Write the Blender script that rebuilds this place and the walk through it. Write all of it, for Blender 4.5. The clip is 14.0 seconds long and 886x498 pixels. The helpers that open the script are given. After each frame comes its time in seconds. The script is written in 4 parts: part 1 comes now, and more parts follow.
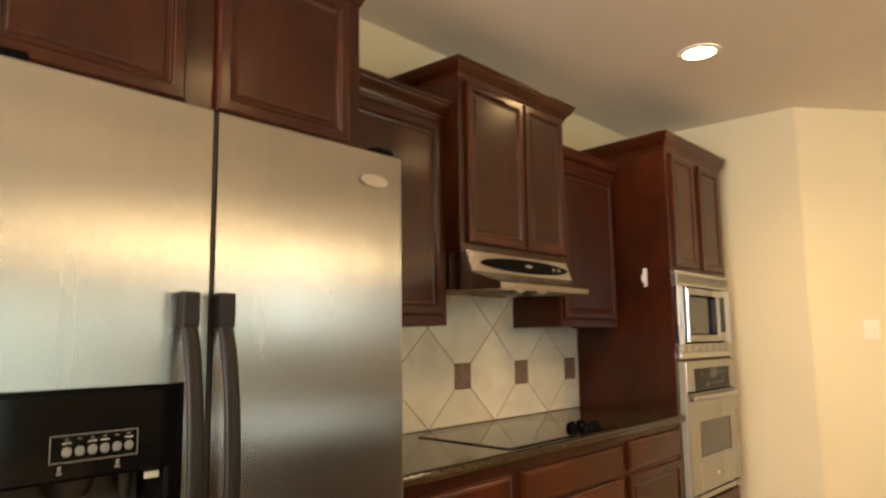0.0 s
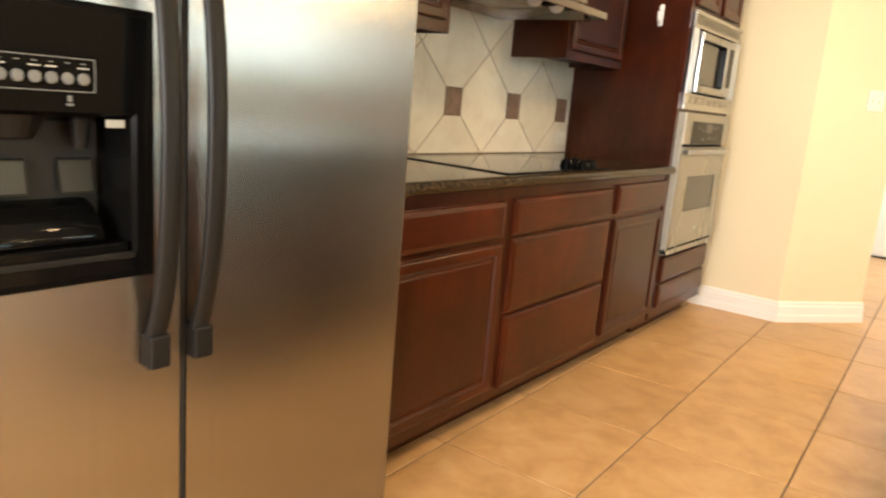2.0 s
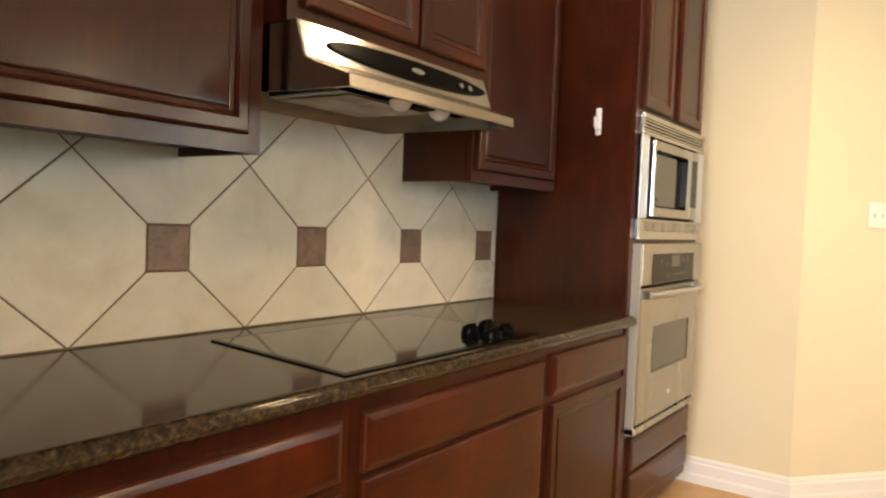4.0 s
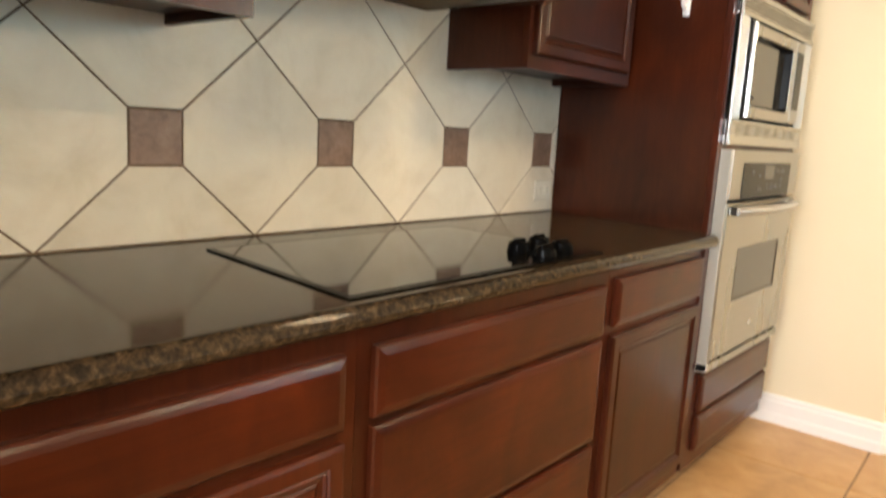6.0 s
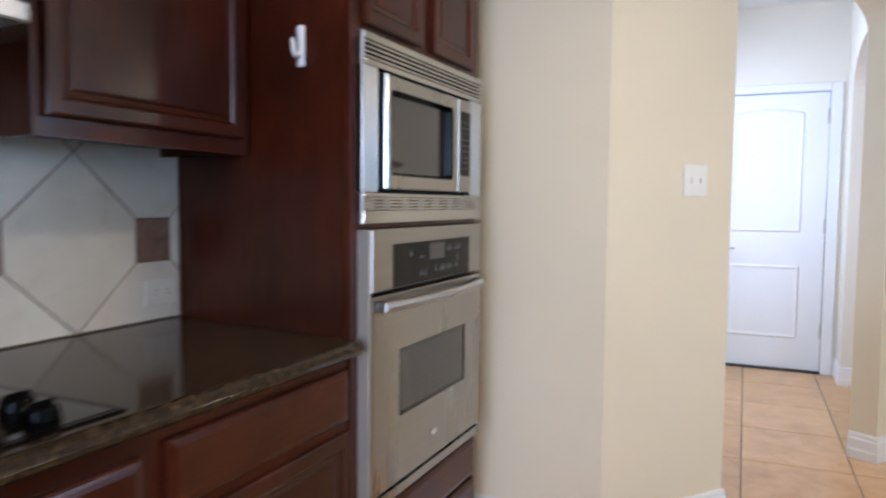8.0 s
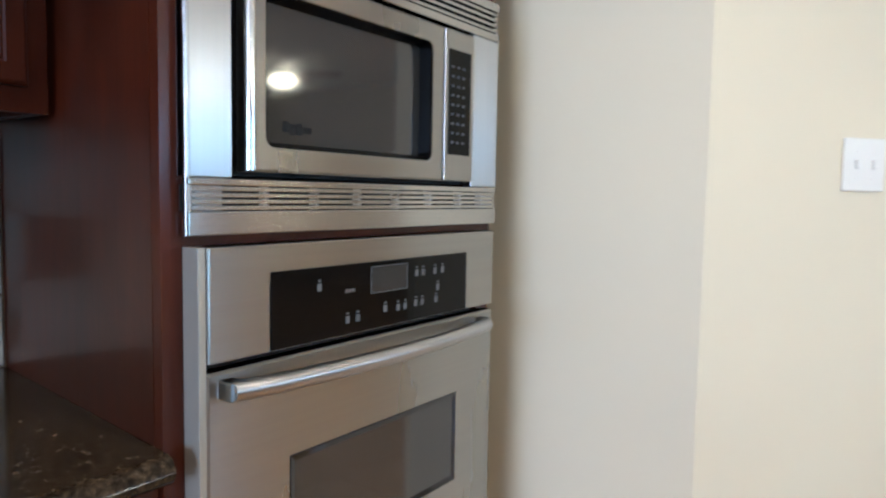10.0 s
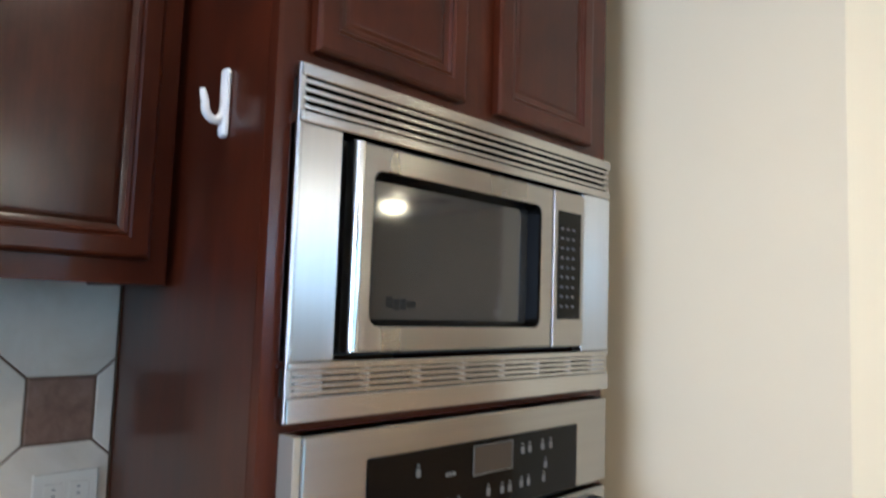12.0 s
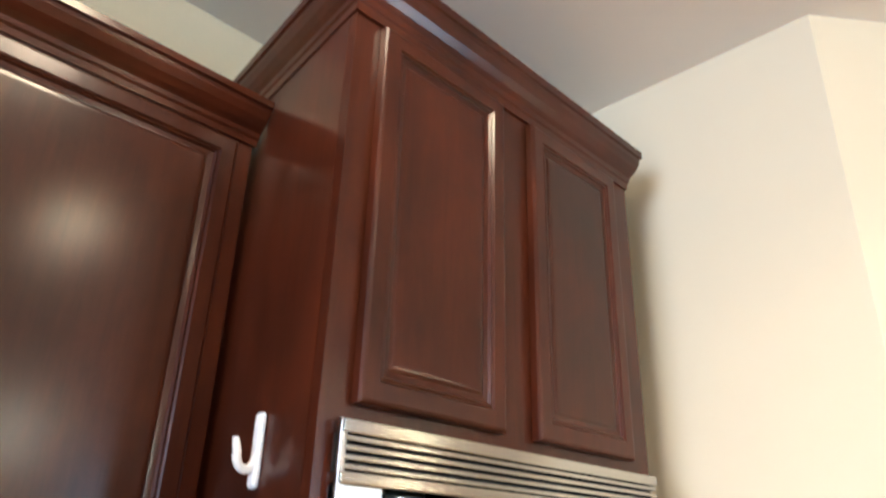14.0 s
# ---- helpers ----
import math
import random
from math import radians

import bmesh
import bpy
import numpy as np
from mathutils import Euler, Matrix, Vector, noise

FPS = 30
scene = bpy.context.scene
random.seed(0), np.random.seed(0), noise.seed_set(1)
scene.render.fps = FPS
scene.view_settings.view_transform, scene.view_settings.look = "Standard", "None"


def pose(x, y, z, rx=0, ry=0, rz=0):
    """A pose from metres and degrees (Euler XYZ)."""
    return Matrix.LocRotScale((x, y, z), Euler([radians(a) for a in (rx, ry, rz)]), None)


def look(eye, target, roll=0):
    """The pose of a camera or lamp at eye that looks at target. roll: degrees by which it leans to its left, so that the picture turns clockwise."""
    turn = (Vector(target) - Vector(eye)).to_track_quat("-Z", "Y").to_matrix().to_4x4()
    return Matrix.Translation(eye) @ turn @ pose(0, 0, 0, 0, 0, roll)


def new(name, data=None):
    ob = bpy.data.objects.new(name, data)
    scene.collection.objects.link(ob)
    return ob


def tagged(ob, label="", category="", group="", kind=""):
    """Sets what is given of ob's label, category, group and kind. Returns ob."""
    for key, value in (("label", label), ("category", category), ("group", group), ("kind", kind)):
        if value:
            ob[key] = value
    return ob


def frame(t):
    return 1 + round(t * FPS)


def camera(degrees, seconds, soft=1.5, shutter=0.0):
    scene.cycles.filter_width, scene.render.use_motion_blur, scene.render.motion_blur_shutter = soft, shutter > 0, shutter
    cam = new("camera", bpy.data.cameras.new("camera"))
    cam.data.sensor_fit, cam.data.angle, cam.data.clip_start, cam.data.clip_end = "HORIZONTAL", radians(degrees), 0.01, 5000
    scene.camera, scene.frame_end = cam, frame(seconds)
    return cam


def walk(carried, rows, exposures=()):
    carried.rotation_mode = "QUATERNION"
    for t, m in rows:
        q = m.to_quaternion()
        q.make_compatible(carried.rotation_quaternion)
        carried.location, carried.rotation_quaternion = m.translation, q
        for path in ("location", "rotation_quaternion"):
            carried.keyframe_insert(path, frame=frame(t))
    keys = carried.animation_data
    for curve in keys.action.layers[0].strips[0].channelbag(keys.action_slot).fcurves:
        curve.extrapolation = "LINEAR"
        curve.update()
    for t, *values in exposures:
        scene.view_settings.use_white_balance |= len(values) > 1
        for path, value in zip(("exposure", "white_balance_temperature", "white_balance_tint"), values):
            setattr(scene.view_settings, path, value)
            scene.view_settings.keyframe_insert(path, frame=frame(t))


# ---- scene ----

cam = camera(64.4, 14.0, 2.2, 0.5)
PATH = [
    (0, (2.187, 0.199, 1.316), (0.885, 1.694, 1.573), -0.8),
    (0.5, (2.058, 0.305, 1.284), (0.676, 1.741, 1.446), 2.4),
    (1, (1.963, 0.33, 1.238), (0.6, 1.792, 1.161), 2.4),
    (1.5, (1.922, 0.309, 1.159), (0.634, 1.822, 0.932), 4.7),
    (2, (1.89, 0.327, 1.135), (0.717, 1.895, 0.728), 4.7),
    (2.5, (1.876, 0.583, 1.193), (0.818, 2.267, 0.976), 3.7),
    (3, (1.811, 0.865, 1.237), (0.739, 2.549, 1.114), 3.2),
    (5.5, (1.415, 1.627, 1.208), (0.099, 3.127, 1.085), 3.3),
    (6, (1.448, 1.616, 1.187), (0.161, 3.111, 0.86), 3.2),
    (6.5, (1.452, 1.627, 1.209), (0.227, 3.142, 0.756), 2.8),
    (7, (1.46, 1.736, 1.222), (0.553, 3.495, 0.933), 0.6),
    (7.5, (1.545, 2.034, 1.273), (0.611, 3.793, 1.093), 1.3),
    (8, (1.557, 2.373, 1.255), (0.727, 4.188, 1.122), 0.5),
    (8.5, (1.526, 2.735, 1.257), (0.763, 4.583, 1.187), -0.0),
    (11, (1.455, 3.377, 1.263), (0.096, 4.835, 1.097), 0.8),
    (11.5, (1.449, 3.363, 1.322), (0.102, 4.841, 1.371), 1.7),
    (12, (1.42, 3.354, 1.353), (0.041, 4.793, 1.521), 1.9),
    (12.5, (1.393, 3.357, 1.418), (-0.032, 4.718, 1.762), 1.5),
    (13, (1.386, 3.346, 1.45), (-0.034, 4.663, 1.949), 2.3),
    (13.5, (1.393, 3.349, 1.484), (0.044, 4.67, 2.144), 2.8),
    (14, (1.38, 3.322, 1.511), (0.08, 4.61, 2.318), 1.8),
]
EXPOSURES = [(0.0, -0.38, 8000, 12), (1.5, 0.0, 7000, 11), (2.0, 0.17, 7100, 11), (3.0, -0.05, 7100, 12), (5.5, 0.16, 6400, 11), (6.5, 0.34, 6100, 10), (7.0, 0.05, 5500, 11), (8.0, -0.58, 4850, 15), (8.5, -0.68, 4700, 14), (9.0, -0.6, 4600, 13), (11.0, -0.18, 4550, 8), (11.5, -0.36, 4600, 9), (12.5, -0.02, 5000, 11), (14.0, 0.32, 5300, 12)]
walk(cam, [(t, look(eye, target, roll)) for t, eye, target, roll in PATH], EXPOSURES)

# ---- world and light ----
CEIL = 2.73
world = bpy.data.worlds.new("world")
scene.world = world
world.use_nodes = True
wn = world.node_tree
sky = wn.nodes.new("ShaderNodeTexSky")
sky.sky_type, sky.sun_disc = "NISHITA", False
sky.sun_elevation, sky.sun_rotation = radians(48), radians(150)
wn.nodes["Background"].inputs["Strength"].default_value = 0.12
wn.links.new(sky.outputs["Color"], wn.nodes["Background"].inputs["Color"])
sun_data = bpy.data.lights.new("sun", "SUN")
sun_data.energy, sun_data.angle, sun_data.color = 2.5, radians(0.5), (1.0, 0.95, 0.88)
sun = new("sun", sun_data)
sun.matrix_world = look((0, 0, 20), (-4.0, -13.0, 2.0))


def area_lamp(name, eye, target, w, h, watts, colour):
    d = bpy.data.lights.new(name, "AREA")
    d.shape, d.size, d.size_y, d.energy, d.color = "RECTANGLE", w, h, watts, colour
    ob = new(name, d)
    ob.matrix_world = look(eye, target)
    return ob


DAY = (0.92, 0.95, 1.0)
WARM = (1.0, 0.72, 0.43)
area_lamp("window_light_east", (8.85, 8.0, 1.95), (0, 5.0, 2.2), 2.3, 1.0, 75, (0.66, 0.90, 1.0))
area_lamp("patio_light", (8.93, 2.17, 1.06), (0, 2.17, 1.06), 1.9, 2.0, 75, (0.62, 0.95, 1.0))
area_lamp("window_light_south", (2.3, -2.85, 1.6), (2.3, 3, 2.6), 2.6, 1.5, 330, DAY)
# added fill that brightens the hall; the wall behind it has no window
area_lamp("hall_fill_light", (0.62, 7.1, 1.7), (2.0, 7.2, 1.0), 1.1, 1.4, 70, (0.95, 0.97, 1.0))
# the two at x 6.9 are unseen fill, added to brighten steel reflections
CANS = [(0.952, 3.589), (2.1, 4.07), (2.3, 2.1), (2.2, -0.2), (4.4, 2.0), (4.4, 0.2), (4.4, 6.6), (6.9, 2.4), (6.9, 5.4)]
for cx, cy in CANS:
    d = bpy.data.lights.new("can_light", "SPOT")
    d.energy, d.color, d.spot_size, d.spot_blend, d.shadow_soft_size = (45 if cx < 1.5 else 145 if cx < 3 else 75), WARM, radians(150), 0.8, 0.12
    new("can_light", d).matrix_world = look((cx, cy, CEIL - 0.012), (cx, cy, 0))


# ---- materials ----
def material(name, colour, rough=0.5, metal=0.0):
    m = bpy.data.materials.new(name)
    m.use_nodes = True
    b = m.node_tree.nodes["Principled BSDF"]
    b.inputs["Base Color"].default_value = (*colour, 1)
    b.inputs["Roughness"].default_value = rough
    b.inputs["Metallic"].default_value = metal
    return m


def nd(m, kind):
    return m.node_tree.nodes.new(kind)


def ln(m, a, b):
    m.node_tree.links.new(a, b)


def bsdf(m):
    return m.node_tree.nodes["Principled BSDF"]


def coords(m, scale=(1, 1, 1), random_shift=False):
    tc, mp = nd(m, "ShaderNodeTexCoord"), nd(m, "ShaderNodeMapping")
    mp.inputs["Scale"].default_value = scale
    ln(m, tc.outputs["Object"], mp.inputs["Vector"])
    if random_shift:
        oi, mul = nd(m, "ShaderNodeObjectInfo"), nd(m, "ShaderNodeVectorMath")
        mul.operation = "MULTIPLY_ADD"
        ln(m, oi.outputs["Random"], mul.inputs[0])
        mul.inputs[1].default_value = (37, 53, 71)
        mul.inputs[2].default_value = (0, 0, 0)
        ln(m, mul.outputs[0], mp.inputs["Location"])
    return mp.outputs["Vector"]


def noise_tex(m, vec, scale, detail=4, rough=0.55, distort=0.0):
    n = nd(m, "ShaderNodeTexNoise")
    n.inputs["Scale"].default_value, n.inputs["Detail"].default_value = scale, detail
    n.inputs["Roughness"].default_value, n.inputs["Distortion"].default_value = rough, distort
    ln(m, vec, n.inputs["Vector"])
    return n.outputs["Fac"]


def ramp(m, fac, stops):
    r = nd(m, "ShaderNodeValToRGB")
    e = r.color_ramp.elements
    while len(e) < len(stops):
        e.new(0.5)
    for el, (p, c) in zip(e, stops):
        el.position, el.color = p, (*c, 1)
    ln(m, fac, r.inputs["Fac"])
    return r.outputs["Color"]


def mix(m, a, b, fac, mode="MIX"):
    x = nd(m, "ShaderNodeMix")
    x.data_type, x.blend_type = "RGBA", mode
    for val, sock in ((a, x.inputs[6]), (b, x.inputs[7]), (fac, x.inputs[0])):
        if hasattr(val, "is_linked"):
            ln(m, val, sock)
        else:
            sock.default_value = (*val, 1) if isinstance(val, tuple) else val
    return x.outputs[2]


def bump(m, fac, strength, dist=0.002):
    b = nd(m, "ShaderNodeBump")
    b.inputs["Strength"].default_value, b.inputs["Distance"].default_value = strength, dist
    ln(m, fac, b.inputs["Height"])
    ln(m, b.outputs["Normal"], bsdf(m).inputs["Normal"])


def spread(m, fac, lo, hi, sock):
    r = nd(m, "ShaderNodeMapRange")
    r.inputs["To Min"].default_value, r.inputs["To Max"].default_value = lo, hi
    ln(m, fac, r.inputs["Value"])
    ln(m, r.outputs[0], bsdf(m).inputs[sock])


def wood(name, horizontal=False, tone=1.0):
    m = material(name, (0.1, 0.02, 0.012), 0.3)
    vec = coords(m, (17, 1.5, 17) if horizontal else (17, 17, 1.5), True)
    vec2 = coords(m, (3, 3, 2), True)
    grain = noise_tex(m, vec, 2.2, 6, 0.62, 1.1)
    pores = noise_tex(m, coords(m, (150, 5, 150) if horizontal else (150, 150, 5), True), 2.0, 2)
    big = noise_tex(m, vec2, 1.6, 5, 0.6, 0.5)
    c = ramp(m, grain, [(0.25, (0.038 * tone, 0.0088 * tone, 0.0035 * tone)), (0.55, (0.049 * tone, 0.0110 * tone, 0.0042 * tone)), (0.85, (0.062 * tone, 0.0145 * tone, 0.0050 * tone))])
    blot = ramp(m, big, [(0.3, (0.58, 0.60, 0.66)), (0.5, (0.95, 0.95, 0.95)), (0.72, (1.40, 1.30, 1.15))])
    oi = nd(m, "ShaderNodeObjectInfo")
    vary = ramp(m, oi.outputs["Random"], [(0.0, (0.84, 0.90, 0.95)), (1.0, (1.22, 1.12, 1.0))])
    c = mix(m, mix(m, c, blot, 1.0, "MULTIPLY"), vary, 1.0, "MULTIPLY")
    c = mix(m, c, ramp(m, pores, [(0.34, (0.92, 0.92, 0.92)), (0.5, (1.0, 1.0, 1.0))]), 1.0, "MULTIPLY")
    ln(m, c, bsdf(m).inputs["Base Color"])
    spread(m, big, 0.30, 0.44, "Roughness")
    bsdf(m).inputs["Specular IOR Level"].default_value = 0.08
    bsdf(m).inputs["Coat Weight"].default_value = 0.46
    bsdf(m).inputs["Coat Roughness"].default_value = 0.19
    bump(m, grain, 0.10, 0.001)
    return m


def steel(name, colour=(0.43, 0.412, 0.385), rough=0.20, along="z"):
    m = material(name, colour, rough, 1.0)
    smear = noise_tex(m, coords(m, (4, 4, 0.8)), 1.2, 4)
    streak = noise_tex(m, coords(m, (70, 70, 0.25) if along == "z" else (70, 0.25, 70)), 1.0, 2)
    spread(m, smear, rough - 0.03, rough + 0.05, "Roughness")
    ln(m, ramp(m, streak, [(0.3, tuple(k * 0.95 for k in colour)), (0.7, colour)]), bsdf(m).inputs["Base Color"])
    way = nd(m, "ShaderNodeCombineXYZ")
    way.inputs["Y" if along == "z" else "Z"].default_value = 1.0
    bsdf(m).inputs["Anisotropic"].default_value = 0.88
    ln(m, way.outputs[0], bsdf(m).inputs["Tangent"])
    return m


def plaster(name, colour, rough=0.75):
    m = material(name, colour, rough)
    v = coords(m)
    big = noise_tex(m, v, 0.9, 3)
    dark = tuple(k * 0.93 for k in colour)
    ln(m, ramp(m, big, [(0.3, dark), (0.7, colour)]), bsdf(m).inputs["Base Color"])
    bump(m, noise_tex(m, v, 85, 4, 0.6), 0.18, 0.0015)
    return m


WOOD = wood("cherry_wood")
WOOD_H = wood("cherry_wood_horizontal", True)
WOOD_P = wood("cherry_wood_panel", False, 0.82)
STEEL = steel("brushed_steel", (0.350, 0.335, 0.315), 0.25)
STEEL_H = steel("brushed_steel_horizontal", (0.52, 0.51, 0.49), 0.22, "y")
STEEL_M = steel("satin_steel", (0.48, 0.475, 0.46), 0.30)
STEEL_O = steel("oven_steel", (0.385, 0.375, 0.35), 0.27, "y")
TRIM = material("satin_trim", (0.40, 0.38, 0.32), 0.45, 0.5)
CHROME = material("chrome", (0.75, 0.75, 0.74), 0.12, 1.0)
WALL = plaster("wall_paint", (0.74, 0.66, 0.47))
# unseen far walls, coloured dark so the fridge steel reflects less brightness
WALL_FAR = plaster("far_wall_darkened", (0.34, 0.28, 0.20))
WALL_HALL = plaster("hall_paint", (0.78, 0.73, 0.62))
CEILING_M = plaster("ceiling_paint", (0.76, 0.745, 0.71))
WHITE = plaster("white_paint", (0.80, 0.79, 0.76), 0.4)
BLACK = material("black_plastic", (0.003, 0.0028, 0.0026), 0.25)
spread(BLACK, noise_tex(BLACK, coords(BLACK), 6, 4), 0.14, 0.26, "Roughness")
PADDLE = material("paddle_plastic", (0.013, 0.012, 0.008), 0.4)
bsdf(BLACK).inputs["Specular IOR Level"].default_value = 0.04
HANDLE_M = material("charcoal_plastic", (0.0085, 0.0078, 0.0072), 0.42)
bsdf(HANDLE_M).inputs["Specular IOR Level"].default_value = 0.2
bump(HANDLE_M, noise_tex(HANDLE_M, coords(HANDLE_M), 700, 2), 0.15, 0.0004)
spread(HANDLE_M, noise_tex(HANDLE_M, coords(HANDLE_M), 9, 3), 0.34, 0.5, "Roughness")
GLOSS = material("black_gloss", (0.005, 0.005, 0.0055), 0.06)
spread(GLOSS, noise_tex(GLOSS, coords(GLOSS), 5, 4), 0.04, 0.10, "Roughness")
bsdf(GLOSS).inputs["Specular IOR Level"].default_value = 0.5
DISP_GLOSS = material("dispenser_gloss", (0.003, 0.003, 0.003), 0.08)
bsdf(DISP_GLOSS).inputs["Specular IOR Level"].default_value = 0.13
spread(DISP_GLOSS, noise_tex(DISP_GLOSS, coords(DISP_GLOSS), 5, 4), 0.05, 0.12, "Roughness")
OVEN_GLASS = material("dark_oven_glass", (0.028, 0.027, 0.026), 0.06)
bsdf(OVEN_GLASS).inputs["Specular IOR Level"].default_value = 0.9
# near-black for dark parts and for shade put into gaps as colour
SHADOW = material("dark_part_shade", (0.010, 0.009, 0.008), 0.7)
SILVER = material("silver_print", (0.12, 0.12, 0.115), 0.4)
PRINT = material("dim_print", (0.11, 0.11, 0.105), 0.5)
DIM_PRINT = material("keypad_print", (0.045, 0.047, 0.055), 0.5)
GREY = material("grey_plastic", (0.36, 0.35, 0.31), 0.45)
IVORY = material("ivory_plastic", (0.78, 0.75, 0.66), 0.35)
WHITE_PL = material("white_plastic", (0.80, 0.80, 0.80), 0.3)
BULB = material("frosted_bulb", (0.85, 0.87, 0.92), 0.25)
bsdf(BULB).inputs["Transmission Weight"].default_value = 0.15
FILTER = material("greasy_filter", (0.30, 0.27, 0.20), 0.4, 0.9)
fv = coords(FILTER)
bump(FILTER, noise_tex(FILTER, fv, 240, 2), 0.6, 0.002)
ln(FILTER, ramp(FILTER, noise_tex(FILTER, fv, 9, 4), [(0.35, (0.20, 0.13, 0.06)), (0.65, (0.48, 0.46, 0.42))]), bsdf(FILTER).inputs["Base Color"])

GRANITE = material("polished_granite", (0.02, 0.016, 0.011), 0.07)
gv = coords(GRANITE)
vor = nd(GRANITE, "ShaderNodeTexVoronoi")
vor.inputs["Scale"].default_value = 130
ln(GRANITE, gv, vor.inputs["Vector"])
g1 = ramp(GRANITE, noise_tex(GRANITE, gv, 70, 7, 0.72, 0.4), [(0.34, (0.008, 0.006, 0.004)), (0.47, (0.022, 0.015, 0.009)), (0.58, (0.046, 0.031, 0.017)), (0.74, (0.12, 0.092, 0.056))])
g2 = ramp(GRANITE, vor.outputs["Distance"], [(0.0, (0.5, 0.5, 0.5)), (0.55, (1.2, 1.2, 1.2))])
ln(GRANITE, mix(GRANITE, g1, g2, 0.8, "MULTIPLY"), bsdf(GRANITE).inputs["Base Color"])
bsdf(GRANITE).inputs["Specular IOR Level"].default_value = 0.2
spread(GRANITE, noise_tex(GRANITE, gv, 60, 3), 0.07, 0.16, "Roughness")


def ceramic(name, a, b, c, scale, rough, lumps, spec=0.5):
    m = material(name, b, rough)
    v = coords(m, (1, 1, 1), True)
    n = noise_tex(m, v, scale, 6, 0.62, 0.4)
    cl = ramp(m, n, [(0.3, a), (0.5, b), (0.72, c)])
    oi = nd(m, "ShaderNodeObjectInfo")
    vary = ramp(m, oi.outputs["Random"], [(0.0, (0.90, 0.89, 0.87)), (1.0, (1.05, 1.04, 1.03))])
    ln(m, mix(m, cl, vary, 1.0, "MULTIPLY"), bsdf(m).inputs["Base Color"])
    spread(m, n, rough - 0.08, rough + 0.1, "Roughness")
    bsdf(m).inputs["Specular IOR Level"].default_value = spec
    bump(m, noise_tex(m, v, lumps, 4), 0.12, 0.002)
    return m


FLOOR_TILE = ceramic("floor_tile", (0.40, 0.24, 0.105), (0.50, 0.31, 0.145), (0.57, 0.38, 0.20), 7, 0.34, 30, 0.35)
SPLASH = ceramic("splash_tile", (0.66, 0.61, 0.51), (0.75, 0.71, 0.62), (0.81, 0.78, 0.69), 6, 0.38, 26)
INSERT = ceramic("insert_tile", (0.16, 0.095, 0.065), (0.23, 0.145, 0.105), (0.29, 0.20, 0.155), 28, 0.4, 60)
GROUT = plaster("tile_grout", (0.16, 0.105, 0.07), 0.9)
FGROUT = plaster("floor_grout", (0.20, 0.14, 0.09), 0.9)
CAN_GLOW = material("lamp_glow", (1, 1, 1), 0.5)
bsdf(CAN_GLOW).inputs["Emission Color"].default_value = (1.0, 0.74, 0.38, 1)
bsdf(CAN_GLOW).inputs["Emission Strength"].default_value = 85
GLOBE = material("globe_glow", (1, 1, 1), 0.5)
bsdf(GLOBE).inputs["Emission Color"].default_value = (1.0, 0.80, 0.50, 1)
bsdf(GLOBE).inputs["Emission Strength"].default_value = 110
GLASS = material("window_glass", (1, 1, 1), 0.0)
bsdf(GLASS).inputs["Transmission Weight"].default_value = 1.0


# ---- mesh helpers ----
def finish(name, bm, mat, parent=None, label="", smooth=False):
    bmesh.ops.recalc_face_normals(bm, faces=bm.faces)
    if name in ("panel", "recess", "bezel"):
        if sum((f.normal.x - f.normal.y) * f.calc_area() for f in bm.faces) < 0:
            bmesh.ops.reverse_faces(bm, faces=bm.faces[:])
    me = bpy.data.meshes.new(name)
    if parent is not None:
        o = parent
        while o is not None:
            bm.transform(Matrix.Translation(-o.location))
            o = o.parent
    bm.to_mesh(me)
    bm.free()
    me.materials.append(mat)
    if smooth:
        me.shade_smooth()
        me.set_sharp_from_angle(angle=radians(35))
    ob = new(name, me)
    ob.parent = parent
    if label:
        ob["label"] = label
    return ob


part = finish


def thing(name, at, label, category, group="", kind=""):
    ob = new(name)
    ob.location = at
    ob.empty_display_size = 0.1
    return tagged(ob, label, category, group, kind)


def box(x0, x1, y0, y1, z0, z1, bevel=0.0, seg=2, bm=None):
    b = bmesh.new()
    bmesh.ops.create_cube(b, size=1)
    b.transform(Matrix.Translation(((x0 + x1) / 2, (y0 + y1) / 2, (z0 + z1) / 2)) @ Matrix.Diagonal((x1 - x0, y1 - y0, z1 - z0, 1)))
    if bevel:
        bmesh.ops.bevel(b, geom=b.edges[:], offset=bevel, segments=seg, affect="EDGES", profile=0.5)
    return b if bm is None else join(bm, b)


def join(a, b):
    me = bpy.data.meshes.new("join")
    b.to_mesh(me)
    a.from_mesh(me)
    b.free()
    bpy.data.meshes.remove(me)
    return a


def rings(y0, y1, z0, z1, x, steps, cap=True):
    """Concentric rectangles on a plane facing +x; steps: (inset, height above x)."""
    bm, rows = bmesh.new(), []
    for d, h in steps:
        rows.append([bm.verts.new((x + h, a, b)) for a, b in ((y0 + d, z0 + d), (y1 - d, z0 + d), (y1 - d, z1 - d), (y0 + d, z1 - d))])
    for r, s in zip(rows, rows[1:]):
        for i in range(4):
            bm.faces.new((r[i], r[(i + 1) % 4], s[(i + 1) % 4], s[i]))
    if cap:
        bm.faces.new(rows[-1])
    return bm


